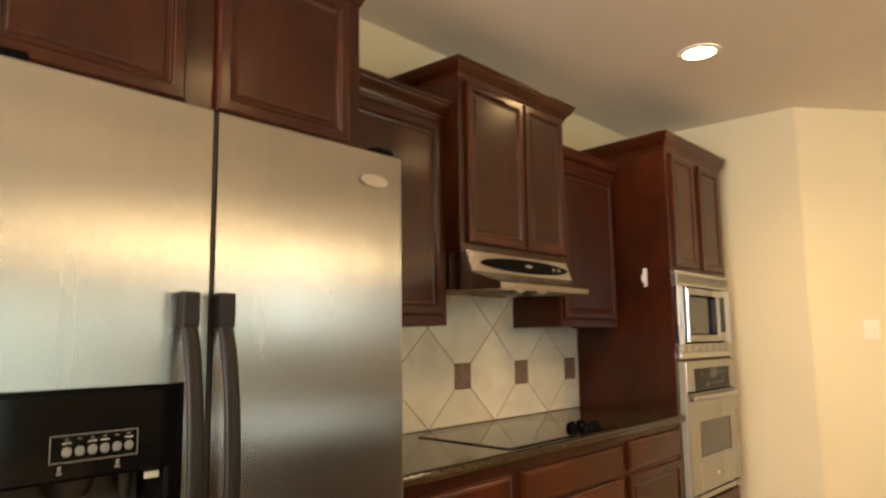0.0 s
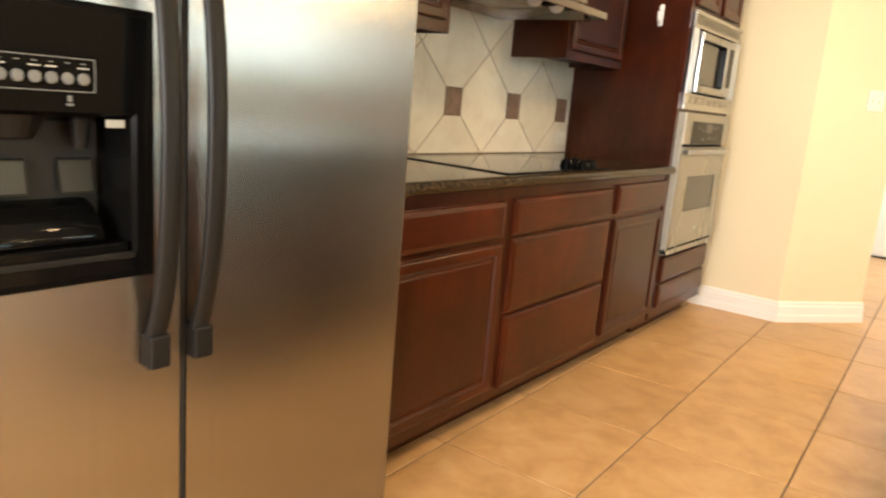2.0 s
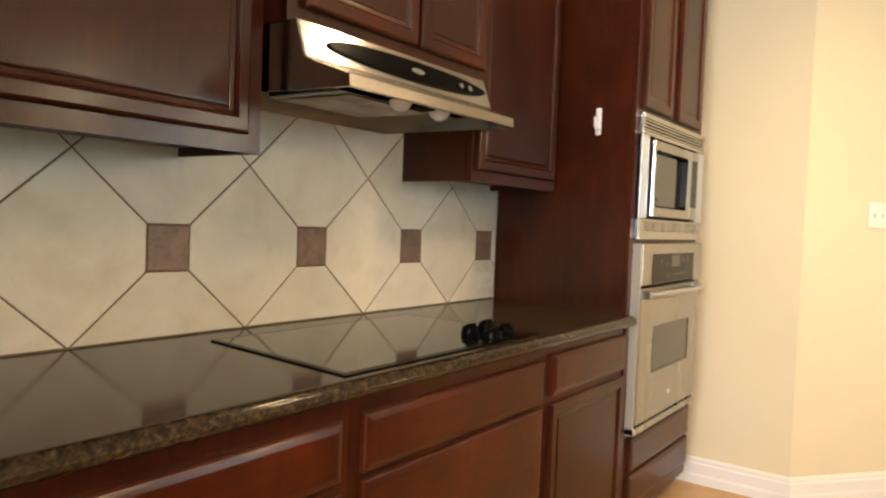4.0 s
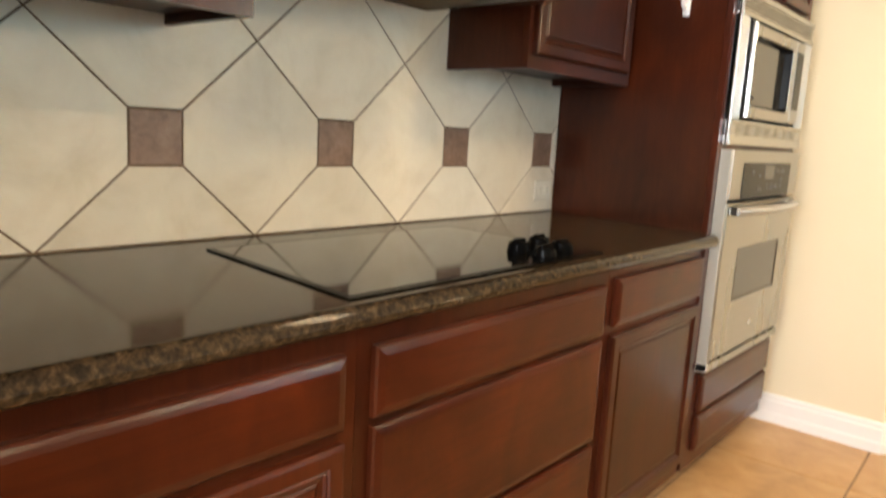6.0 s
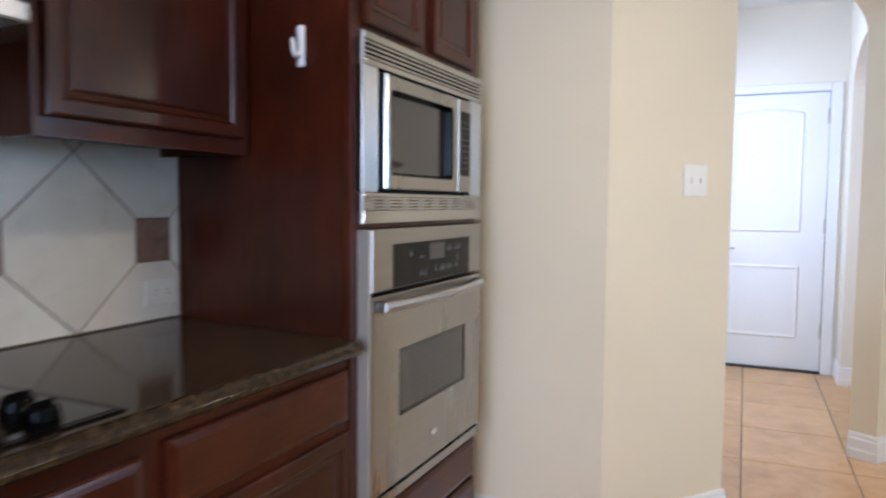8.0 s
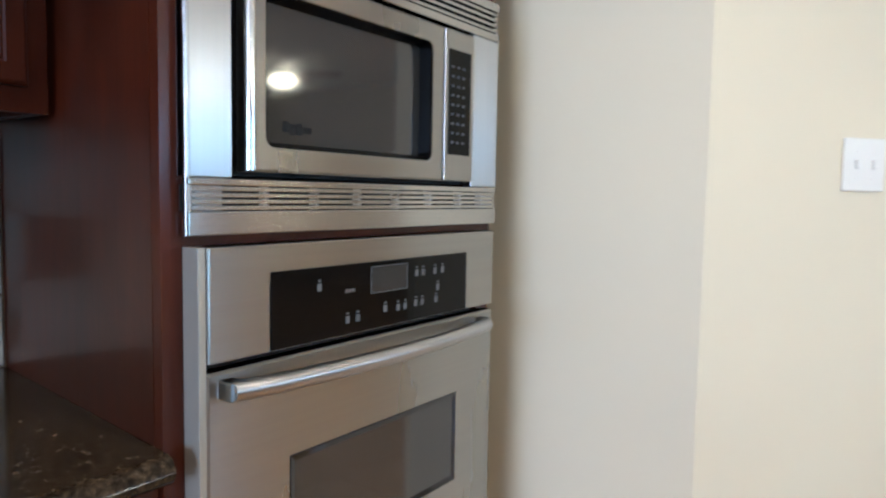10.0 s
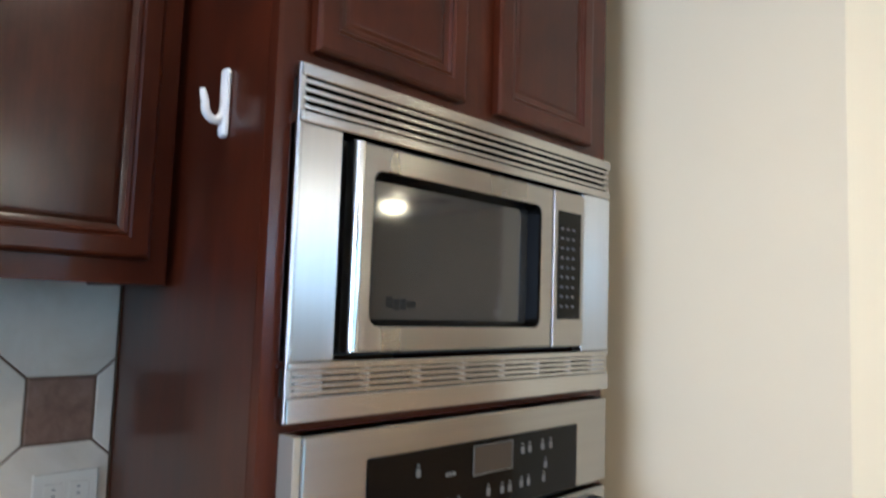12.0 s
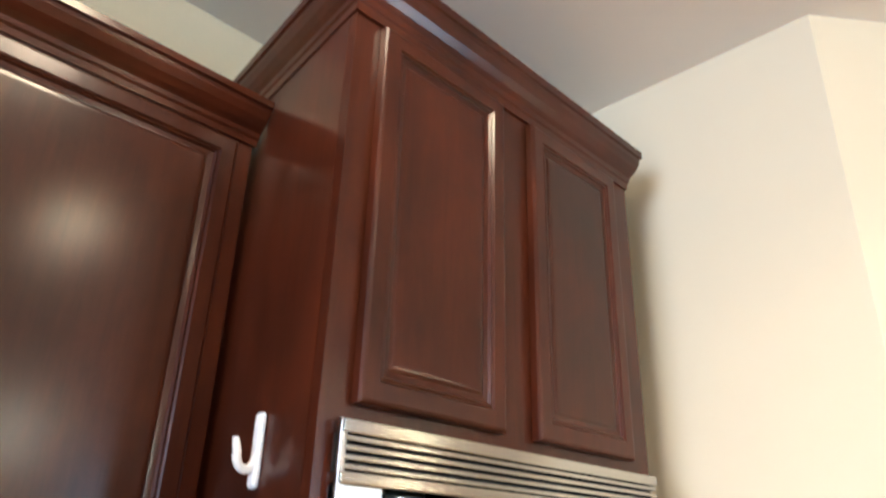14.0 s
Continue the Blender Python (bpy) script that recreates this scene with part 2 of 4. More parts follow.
def rounded_rings(y0, y1, z0, z1, x, steps, cap=True, n=6):
    """Concentric rounded rectangles facing +x; steps: (inset, height above x, corner radius)."""
    bm, rows = bmesh.new(), []
    for d, h, rad in steps:
        row = []
        for cy, cz, a0 in ((y1 - d - rad, z0 + d + rad, -90), (y1 - d - rad, z1 - d - rad, 0), (y0 + d + rad, z1 - d - rad, 90), (y0 + d + rad, z0 + d + rad, 180)):
            for k in range(n + 1):
                a = radians(a0 + 90 * k / n)
                row.append(bm.verts.new((x + h, cy + rad * math.cos(a), cz + rad * math.sin(a))))
        rows.append(row)
    k = len(rows[0])
    for p, q in zip(rows, rows[1:]):
        for i in range(k):
            bm.faces.new((p[i], p[(i + 1) % k], q[(i + 1) % k], q[i]))
    if cap:
        bm.faces.new(rows[-1])
    return bm


def prism(points, axis, a, b, bevel=0.0):
    """A closed outline in the two other axes, drawn out along axis from a to b."""
    bm = bmesh.new()
    def at(p, k):
        return {"x": (k, p[0], p[1]), "y": (p[0], k, p[1]), "z": (p[0], p[1], k)}[axis]
    lo, hi = [bm.verts.new(at(p, a)) for p in points], [bm.verts.new(at(p, b)) for p in points]
    n = len(points)
    bm.faces.new(lo), bm.faces.new(hi[::-1])
    for i in range(n):
        bm.faces.new((lo[i], hi[i], hi[(i + 1) % n], lo[(i + 1) % n]))
    if bevel:
        bmesh.ops.bevel(bm, geom=bm.edges[:], offset=bevel, segments=2, affect="EDGES", profile=0.5)
    return bm


def sweep(profile, path, closed=False):
    """Sweeps a closed profile of (out, up) along a plan path of (x, y, z) with mitred corners; out is to the right of the way."""
    bm, loops, n = bmesh.new(), [], len(path)
    for i in range(n):
        p = Vector(path[i])
        d0 = (p - Vector(path[i - 1])).normalized() if i else None
        d1 = (Vector(path[i + 1]) - p).normalized() if i < n - 1 else None
        d0, d1 = d0 or d1, d1 or d0
        n0, n1 = Vector((d0.y, -d0.x, 0)), Vector((d1.y, -d1.x, 0))
        m = (n0 + n1).normalized()
        m /= max(m.dot(n0), 0.3)
        loops.append([bm.verts.new(p + m * o + Vector((0, 0, u))) for o, u in profile])
    k = len(profile)
    for a, b in zip(loops, loops[1:]):
        for i in range(k):
            bm.faces.new((a[i], a[(i + 1) % k], b[(i + 1) % k], b[i]))
    bm.faces.new(loops[0]), bm.faces.new(loops[-1][::-1])
    return bm


def tube(points, radii, sides=12, flat=1.0, up=(0, 0, 1)):
    """A bar through points; flat squeezes it across."""
    bm, loops = bmesh.new(), []
    for i, p in enumerate(points):
        d = (Vector(points[min(i + 1, len(points) - 1)]) - Vector(points[max(i - 1, 0)])).normalized()
        s = d.cross(Vector(up)).normalized()
        t = s.cross(d).normalized()
        loops.append([bm.verts.new(Vector(p) + s * math.cos(2 * math.pi * j / sides) * radii[i] + t * math.sin(2 * math.pi * j / sides) * radii[i] * flat) for j in range(sides)])
    for a, b in zip(loops, loops[1:]):
        for j in range(sides):
            bm.faces.new((a[j], a[(j + 1) % sides], b[(j + 1) % sides], b[j]))
    bm.faces.new(loops[0][::-1]), bm.faces.new(loops[-1])
    return bm


def disc(at, axis, radius, depth, bevel=0.0, sides=24, radius2=None):
    bm = bmesh.new()
    bmesh.ops.create_cone(bm, cap_ends=True, segments=sides, radius1=radius, radius2=radius if radius2 is None else radius2, depth=depth)
    if bevel:
        bmesh.ops.bevel(bm, geom=[e for e in bm.edges if len(e.link_faces) == 2 and any(len(f.verts) > 4 for f in e.link_faces)], offset=bevel, segments=2, affect="EDGES", profile=0.5)
    turn = {"x": pose(0, 0, 0, 0, 90, 0), "y": pose(0, 0, 0, 90, 0, 0), "z": pose(0, 0, 0)}[axis]
    bm.transform(Matrix.Translation(at) @ turn)
    return bm


# ---- structure ----
KX, KY, KN = 9.0, -3.0, 10.6
C1, C2, C3, C4 = (1.056, 4.849), (1.435, 5.316), (2.088, 6.315), (2.208, 6.499)
DOORY = 8.25


def wall(name, bm, mat, label):
    return tagged(finish(name, bm, mat), label, "wall", kind="structure")


tagged(finish("floor", box(-0.15, KX + 0.15, KY - 0.15, KN + 0.15, -0.12, -0.004), FGROUT), "brown grouted floor under square tan ceramic tiles", "floor", kind="structure")
tagged(finish("ceiling", box(-0.15, KX + 0.15, KY - 0.15, KN + 0.15, CEIL, CEIL + 0.12), CEILING_M), "matt off-white painted flat ceiling", "ceiling", kind="structure")
wall("wall_west", box(-0.15, -0.012, KY, KN, -0.004, CEIL), WALL, "cream painted wall behind the cabinets")
wall("wall_return", box(-0.012, C1[0], C1[1], C1[1] + 0.12, -0.004, CEIL), WALL, "cream painted short wall beside the oven tower")


def plan_frame(a, b):
    """Lays x along the plan line from a to b, and the length of that line."""
    d = Vector((*b, 0)) - Vector((*a, 0))
    length = d.length
    d.normalize()
    return Matrix(((d.x, -d.y, 0, a[0]), (d.y, d.x, 0, a[1]), (0, 0, 1, 0), (0, 0, 0, 1))), length


DIAG, DLEN = plan_frame(C1, C2)
ARCH, ALEN = plan_frame(C2, C4)
AOPEN = (Vector(C3) - Vector(C2)).length


def arched(length, a0, a1, spring, rise, top, thick, n=20):
    """A wall along x from 0 to length, with an arched opening from a0 to a1; it is thick towards +y."""
    bm = bmesh.new()
    mid, half = (a0 + a1) / 2, (a1 - a0) / 2
    arc = [(mid - half * math.cos(math.pi * i / n), spring + rise * math.sin(math.pi * i / n)) for i in range(n + 1)]
    def quad(pts):
        f = [bm.verts.new((x, 0, z)) for x, z in pts]
        b = [bm.verts.new((x, thick, z)) for x, z in pts]
        bm.faces.new(f), bm.faces.new(b[::-1])
    if a0 > 0:
        quad([(0, 0), (a0, 0), (a0, spring), (a0, top), (0, top)])
    quad([(a1, 0), (length, 0), (length, top), (a1, top), (a1, spring)])
    for p, q in zip(arc, arc[1:]):
        quad([p, q, (q[0], top), (p[0], top)])
    outline = [(a0, 0)] + arc + [(a1, 0)]
    f = [bm.verts.new((x, 0, z)) for x, z in outline]
    b = [bm.verts.new((x, thick, z)) for x, z in outline]
    for i in range(len(outline) - 1):
        bm.faces.new((f[i], f[i + 1], b[i + 1], b[i]))
    for x in (0, length):
        low = spring if x == a0 else 0
        bm.faces.new([bm.verts.new(v) for v in ((x, 0, low), (x, thick, low), (x, thick, top), (x, 0, top))])
    bmesh.ops.remove_doubles(bm, verts=bm.verts, dist=0.0005)
    return bm


bm = prism([(0, 0), (DLEN, 0), (DLEN, 0.13), (0, 0.13)], "z", -0.004, CEIL)
bm.transform(DIAG)
wall("wall_diagonal", bm, WALL, "cream painted slanting wall stub between kitchen and hall")
bm = arched(ALEN, 0.0, AOPEN, 2.085, 0.215, CEIL, 0.13)
bm.transform(ARCH)
wall("wall_arch", bm, WALL, "cream painted wall with an arched opening to the hall")
EAST = Matrix(((0, 1, 0, 2.07), (-1, 0, 0, DOORY), (0, 0, 1, 0), (0, 0, 0, 1)))
bm = arched(DOORY - 6.56, 0.30, 1.45, 2.02, 0.27, CEIL, 0.12)
bm.transform(EAST)
wall("wall_hall_east", bm, WALL_HALL, "pale painted hall side wall with an arched opening")
bm = box(0.35, 1.13, DOORY, DOORY + 0.12, -0.004, CEIL)
box(1.98, 2.19, DOORY, DOORY + 0.12, -0.004, CEIL, bm=bm)
box(1.13, 1.98, DOORY, DOORY + 0.12, 2.11, CEIL, bm=bm)
wall("wall_hall_north", bm, WALL_HALL, "pale painted hall end wall round a white door")
wall("wall_hall_west", box(0.35, 0.47, C1[1] + 0.12, DOORY, -0.004, CEIL), WALL_HALL, "pale painted hall side wall")
wall("wall_north", box(2.38, KX, KN, KN + 0.12, -0.004, CEIL), WALL_FAR, "unseen far wall of the living room, darkened to dim reflections")
# east wall with a wide window opening, south wall with a smaller one
W1 = (6.8, 9.2, 1.45, 2.45)
W3 = (1.2, 3.15, 0.0, 2.1)
bm = box(KX, KX + 0.15, KY, W3[0], -0.004, CEIL)
box(KX, KX + 0.15, W3[1], W1[0], -0.004, CEIL, bm=bm)
box(KX, KX + 0.15, W3[0], W3[1], W3[3], CEIL, bm=bm)
box(KX, KX + 0.15, W1[1], KN, -0.004, CEIL, bm=bm)
box(KX, KX + 0.15, W1[0], W1[1], -0.004, W1[2], bm=bm)
box(KX, KX + 0.15, W1[0], W1[1], W1[3], CEIL, bm=bm)
wall("wall_east", bm, WALL_FAR, "unseen wall round a wide living room window, darkened to dim reflections")
W2 = (0.9, 3.7, 0.8, 2.4)
bm = box(-0.012, W2[0], KY - 0.15, KY, -0.004, CEIL)
box(W2[1], KX, KY - 0.15, KY, -0.004, CEIL, bm=bm)
box(W2[0], W2[1], KY - 0.15, KY, -0.004, W2[2], bm=bm)
box(W2[0], W2[1], KY - 0.15, KY, W2[3], CEIL, bm=bm)
wall("wall_south", bm, WALL, "cream painted wall round a window")
tagged(finish("ground", box(-60, 80, -70, 80, -0.4, -0.13), plaster("lawn", (0.09, 0.13, 0.05), 0.9)), "plain green lawn outside the house", "ground", kind="structure")


def window(name, along, a0, a1, z0, z1, plane, n):
    w = thing(name, (plane, a0, z0) if along == "y" else (a0, plane, z0), "white framed window letting in daylight", "window", kind="structure")
    def bar(nm, p, q, r, s):
        part(nm, box(plane, plane + 0.05, p, q, r, s, 0.004) if along == "y" else box(p, q, plane - 0.05, plane, r, s, 0.004), WHITE, w)
    bar("window_sill", a0, a1, z0, z0 + 0.05)
    bar("window_frame", a0, a1, z1 - 0.05, z1)
    for i in range(n + 1):
        c = a0 + (a1 - a0) * i / n
        bar("window_frame", max(a0, c - 0.025), min(a1, c + 0.025), z0 + 0.052, z1 - 0.052)
    return w


window("window_1", "y", *W1, KX + 0.05, 4)
window("window_3", "y", *W3, KX + 0.05, 2)
window("window_2", "x", *W2, KY - 0.05, 2)

# baseboards
BASE = [(0.0, 0.0), (0.0, 0.128), (0.006, 0.128), (0.010, 0.118), (0.010, 0.104), (0.014, 0.098), (0.014, 0.05), (0.017, 0.04), (0.017, 0.0)]
B2, B3 = ARCH @ Vector((0, 0.13, 0)), ARCH @ Vector((AOPEN, 0.13, 0))
tagged(finish("baseboard_return", sweep(BASE, [(0.30, C1[1], 0), (*C1, 0), (*C2, 0), B2]), WHITE), "white moulded wooden baseboard along the cream wall", "baseboard", kind="structure")
tagged(finish("baseboard_jamb", sweep(BASE, [B3, (*C3, 0), (*C4, 0)]), WHITE), "white moulded wooden baseboard round the arch jamb", "baseboard", kind="structure")
tagged(finish("baseboard_hall", sweep(BASE, [(2.045, DOORY, 0), (2.07, DOORY, 0), (2.07, DOORY - 0.30, 0), (2.19, DOORY - 0.30, 0)]), WHITE), "white moulded wooden baseboard in the hall", "baseboard", kind="structure")

# ---- front door in the hall ----
door = thing("door_1", (1.15, DOORY, 0), "white panelled front door with an arched top panel, closed", "door", kind="structure")
part("leaf", box(1.15, 1.96, DOORY + 0.03, DOORY + 0.07, 0.012, 2.085, 0.003), WHITE, door)


def door_panel(x0, x1, z0, z1, arch=0.0):
    n = 10
    def outline(d):
        pts = [(x0 + d, z0 + d), (x1 - d, z0 + d)]
        for i in range(n + 1):
            u = i / n
            pts.append((x1 - d + (x0 - x1 + 2 * d) * u, z1 - d + arch * math.sin(math.pi * u)))
        return pts
    b, rows = bmesh.new(), []
    for d, h in ((0, 0.0295), (0.012, 0.020), (0.030, 0.026), (0.05, 0.0265)):
        rows.append([b.verts.new((x, DOORY + h, z)) for x, z in outline(d)])
    k = len(rows[0])
    for r, s in zip(rows, rows[1:]):
        for i in range(k):
            b.faces.new((r[i], r[(i + 1) % k], s[(i + 1) % k], s[i]))
    b.faces.new(rows[-1])
    return b


part("panel", door_panel(1.31, 1.80, 1.05, 1.945, 0.035), WHITE, door)
part("panel", door_panel(1.31, 1.80, 0.245, 0.80), WHITE, door)
part("lever", tube([(1.235, DOORY + 0.02, 0.925), (1.235, DOORY - 0.022, 0.925), (1.255, DOORY - 0.030, 0.925), (1.350, DOORY - 0.030, 0.920)], [0.010, 0.010, 0.009, 0.007], 12), CHROME, door, "brushed metal lever handle", True)
part("rosette", disc((1.235, DOORY + 0.025, 0.925), "y", 0.034, 0.012, 0.003), CHROME, door)
part("viewer", disc((1.586, DOORY + 0.024, 1.735), "y", 0.012, 0.012), CHROME, door)
for hz in (0.32, 1.10, 1.91):
    part("hinge", box(1.951, 1.972, DOORY + 0.008, DOORY + 0.028, hz - 0.055, hz + 0.055, 0.003), TRIM, door, "metal hinge")
CASE = [(0.0, 0.0), (0.0, 0.062), (0.012, 0.062), (0.018, 0.05), (0.018, 0.012), (0.010, 0.0)]
casing = thing("trim", (1.13, DOORY, 0), "white moulded door casing in the hall", "trim", kind="structure")
part("jamb", box(1.07, 1.145, DOORY - 0.018, DOORY + 0.03, 0.0, 2.150, 0.005), WHITE, casing)
part("jamb", box(1.965, 2.04, DOORY - 0.018, DOORY + 0.03, 0.0, 2.150, 0.005), WHITE, casing)
part("head", box(1.146, 1.964, DOORY - 0.018, DOORY + 0.03, 2.090, 2.150, 0.005), WHITE, casing)
part("threshold", box(1.146, 1.964, DOORY - 0.02, DOORY + 0.1, -0.002, 0.010, 0.002), SHADOW, casing, "dark gap and threshold under the door")

# ---- light switch on the slanting wall ----
def on_diagonal(bm):
    bm.transform(DIAG)
    return bm


SWU = 0.405
sw = thing("light_switch", DIAG @ Vector((SWU, -0.003, 1.35)), "white double toggle light switch on the cream wall", "switch")
part("plate", on_diagonal(box(SWU - 0.058, SWU + 0.058, -0.008, -0.001, 1.284, 1.403, 0.003)), IVORY, sw)
for du in (-0.023, 0.023):
    part("toggle", on_diagonal(box(SWU + du - 0.005, SWU + du + 0.005, -0.018, -0.007, 1.334, 1.354, 0.002)), IVORY, sw)
    for dz in (-0.03, 0.03):
        part("screw", on_diagonal(disc((SWU + du, -0.0085, 1.3435 + dz), "y", 0.003, 0.002, sides=10)), IVORY, sw)

# ---- cabinets ----
DOOR_STEPS = [(0.0, -0.019), (0.0, -0.005), (0.003, -0.0015), (0.007, 0.0), (0.032, 0.0), (0.035, -0.004), (0.039, -0.002), (0.042, -0.007), (0.048, -0.008)]
PANEL_STEPS = [(0.048, -0.008), (0.052, -0.009), (0.057, -0.0065), (0.062, -0.006), (0.076, -0.006)]
DRAWER_STEPS = [(0.0, -0.019), (0.0, -0.008), (0.004, -0.004), (0.010, -0.002), (0.018, 0.0)]


def cab_door(parent, y0, y1, z0, z1, x, name="door"):
    d = part(name, rings(y0, y1, z0, z1, x, DOOR_STEPS, False), WOOD, parent)
    part("panel", rings(y0, y1, z0, z1, x, PANEL_STEPS), WOOD_P, d)
    return d


def drawer(parent, y0, y1, z0, z1, x):
    return part("drawer_front", rings(y0, y1, z0, z1, x, DRAWER_STEPS), WOOD_H, parent)


def frame_front(parent, x, y0, y1, z0, z1, openings):
    """The face frame round openings (y0, y1, z0, z1), 19 mm thick, cut as strips."""
    ys = sorted({y0, y1, *[v for o in openings for v in o[:2]]})
    zs = sorted({z0, z1, *[v for o in openings for v in o[2:]]})
    b = bmesh.new()
    for a, c in zip(ys, ys[1:]):
        for p, q in zip(zs, zs[1:]):
            my, mz = (a + c) / 2, (p + q) / 2
            solid = not any(o[0] < my < o[1] and o[2] < mz < o[3] for o in openings)
            if solid:
                b.faces.new([b.verts.new(v) for v in ((x, a, p), (x, c, p), (x, c, q), (x, a, q))])
    bmesh.ops.remove_doubles(b, verts=b.verts, dist=0.0005)
    ext = bmesh.ops.extrude_face_region(b, geom=b.faces[:])
    bmesh.ops.translate(b, verts=[v for v in ext["geom"] if isinstance(v, bmesh.types.BMVert)], vec=(-0.019, 0, 0))
    return part("face_frame", b, WOOD, parent)


CROWN = [(0.0, 0.0), (0.008, 0.0), (0.010, 0.012), (0.016, 0.016), (0.018, 0.024), (0.030, 0.032), (0.044, 0.044), (0.054, 0.058), (0.056, 0.066), (0.064, 0.068), (0.064, 0.082), (0.0, 0.082)]


def crown(parent, path, reach=0.8, rise=1.0):
    return part("crown_moulding", sweep([(o * reach, u * rise) for o, u in CROWN], path), WOOD_H, parent)


def upper(name_label, y0, y1, z0, z1, depth, doors, group=""):
    c = thing("wall_cabinet", (0, y0, z0), name_label, "cabinet", group)
    part("side_panel", box(0, depth - 0.02, y0, y0 + 0.018, z0, z1), WOOD, c)
    part("side_panel", box(0, depth - 0.02, y1 - 0.018, y1, z0, z1), WOOD, c)
    part("bottom_panel", box(0, depth - 0.02, y0 + 0.018, y1 - 0.018, z0 + 0.022, z0 + 0.038), WOOD_H, c)
    part("top_panel", box(0, depth - 0.02, y0 + 0.018, y1 - 0.018, z1 - 0.018, z1), WOOD_H, c)
    frame_front(c, depth, y0, y1, z0, z1, [(d[0] + 0.012, d[1] - 0.012, d[2] + 0.012, d[3] - 0.012) for d in doors])
    for d in doors:
        cab_door(c, *d, depth + 0.020)
    return c


UPW = "cabinets on the wall"
TOWER_L, TOWER_W, TOWER_R = 3.850, 3.925, 4.672
# over the fridge
c = upper("dark cherry cabinet above the refrigerator with two panelled doors", 0.56, 1.645, 1.893, 2.40, 0.585, [(0.60, 1.052, 1.914, 2.37), (1.142, 1.592, 1.914, 2.37)], UPW)
crown(c, [(0.0, 0.56, 2.385), (0.585, 0.56, 2.385), (0.585, 1.645, 2.385), (0.0, 1.645, 2.385)])
# beside the fridge
c = upper("dark cherry wall cabinet with one raised panel door", 1.648, 2.388, 1.375, 2.265, 0.295, [(1.69, 2.344, 1.416, 2.212)], UPW)
crown(c, [(0.295, 1.648, 2.228), (0.295, 2.388, 2.228)])
# above the hood
c = upper("taller dark cherry cabinet above the range hood with two doors", 2.392, 3.222, 1.678, 2.435, 0.37, [(2.436, 2.848, 1.716, 2.408), (2.862, 3.190, 1.716, 2.408)], UPW)
crown(c, [(0.0, 2.392, 2.407), (0.37, 2.392, 2.407), (0.37, 3.222, 2.407), (0.0, 3.222, 2.407)])
# between hood and tower
c = upper("dark cherry wall cabinet with one door beside the oven tower", 3.268, 3.874, 1.375, 2.265, 0.295, [(3.287, 3.838, 1.414, 2.212)], UPW)
crown(c, [(0.295, 3.268, 2.222), (0.295, 3.880, 2.222)])


def base_cabinet(label, y0, y1, fronts, doors, depth=0.622, top=0.872):
    c = thing("base_cabinet", (0, y0, 0), label, "cabinet", "base cabinets under the counter")
    part("side_panel", box(0.0, depth - 0.02, y0, y0 + 0.016, 0.095, top), WOOD, c)
    part("side_panel", box(0.0, depth - 0.02, y1 - 0.016, y1, 0.095, top), WOOD, c)
    part("bottom_panel", box(0.0, depth - 0.02, y0 + 0.016, y1 - 0.016, 0.095, 0.113), WOOD_H, c)
    part("back_panel", box(0.0, 0.02, y0 + 0.016, y1 - 0.016, 0.113, top), WOOD, c)
    part("toe_kick", box(0.49, 0.525, y0, y1, 0.0, 0.094), WOOD_H, c, "dark recessed toe kick")
    frame_front(c, depth, y0, y1, 0.095, top, [(d[0] + 0.012, d[1] - 0.012, d[2] + 0.01, d[3] - 0.01) for d in fronts + doors])
    for d in fronts:
        drawer(c, *d, depth + 0.020)
    for d in doors:
        cab_door(c, *d, depth + 0.020)
    return c


base_cabinet("dark cherry base cabinet with one drawer above a panelled door", 1.64, 2.372, [(1.68, 2.340, 0.700, 0.827)], [(1.68, 2.340, 0.145, 0.678)])
base_cabinet("dark cherry base cabinet with three wide drawers under the cooktop", 2.373, 3.232, [(2.405, 3.200, 0.702, 0.830), (2.405, 3.200, 0.418, 0.686), (2.405, 3.200, 0.130, 0.402)], [])
base_cabinet("narrow dark cherry base cabinet with a drawer above a door", 3.233, 3.848, [(3.255, 3.832, 0.712, 0.842)], [(3.255, 3.832, 0.145, 0.687)])

# oven tower
tower = thing("oven_tower", (0, TOWER_L, 0), "tall dark cherry cabinet holding an oven and a microwave", "cabinet")
XF = 0.630
b = prism([(0, TOWER_W), (XF - 0.02, TOWER_L), (XF - 0.02, TOWER_L + 0.02), (0, TOWER_W + 0.02)], "z", 0.10, 2.405)
box(0, 0.54, TOWER_W + 0.001, TOWER_W + 0.019, 0.0, 0.10, bm=b)
part("side_panel", b, WOOD, tower)
b = box(0, XF - 0.02, TOWER_R - 0.02, TOWER_R, 0.10, 2.405)
box(0, 0.54, TOWER_R - 0.02, TOWER_R, 0.0, 0.10, bm=b)
part("side_panel", b, WOOD, tower)
part("top_panel", box(0, XF - 0.02, TOWER_W + 0.02, TOWER_R - 0.02, 2.385, 2.405), WOOD, tower)
part("shelf", box(0, XF - 0.02, TOWER_W + 0.02, TOWER_R - 0.02, 0.43, 0.45), WOOD, tower)
part("shelf", box(0, XF - 0.02, TOWER_W + 0.02, TOWER_R - 0.02, 1.182, 1.198), WOOD, tower)
part("shelf", box(0, XF - 0.02, TOWER_W + 0.02, TOWER_R - 0.02, 1.672, 1.688), WOOD, tower)
part("toe_kick", box(0.50, 0.54, TOWER_L + 0.02, TOWER_R - 0.02, 0.0, 0.098), WOOD_H, tower, "dark recessed toe kick")
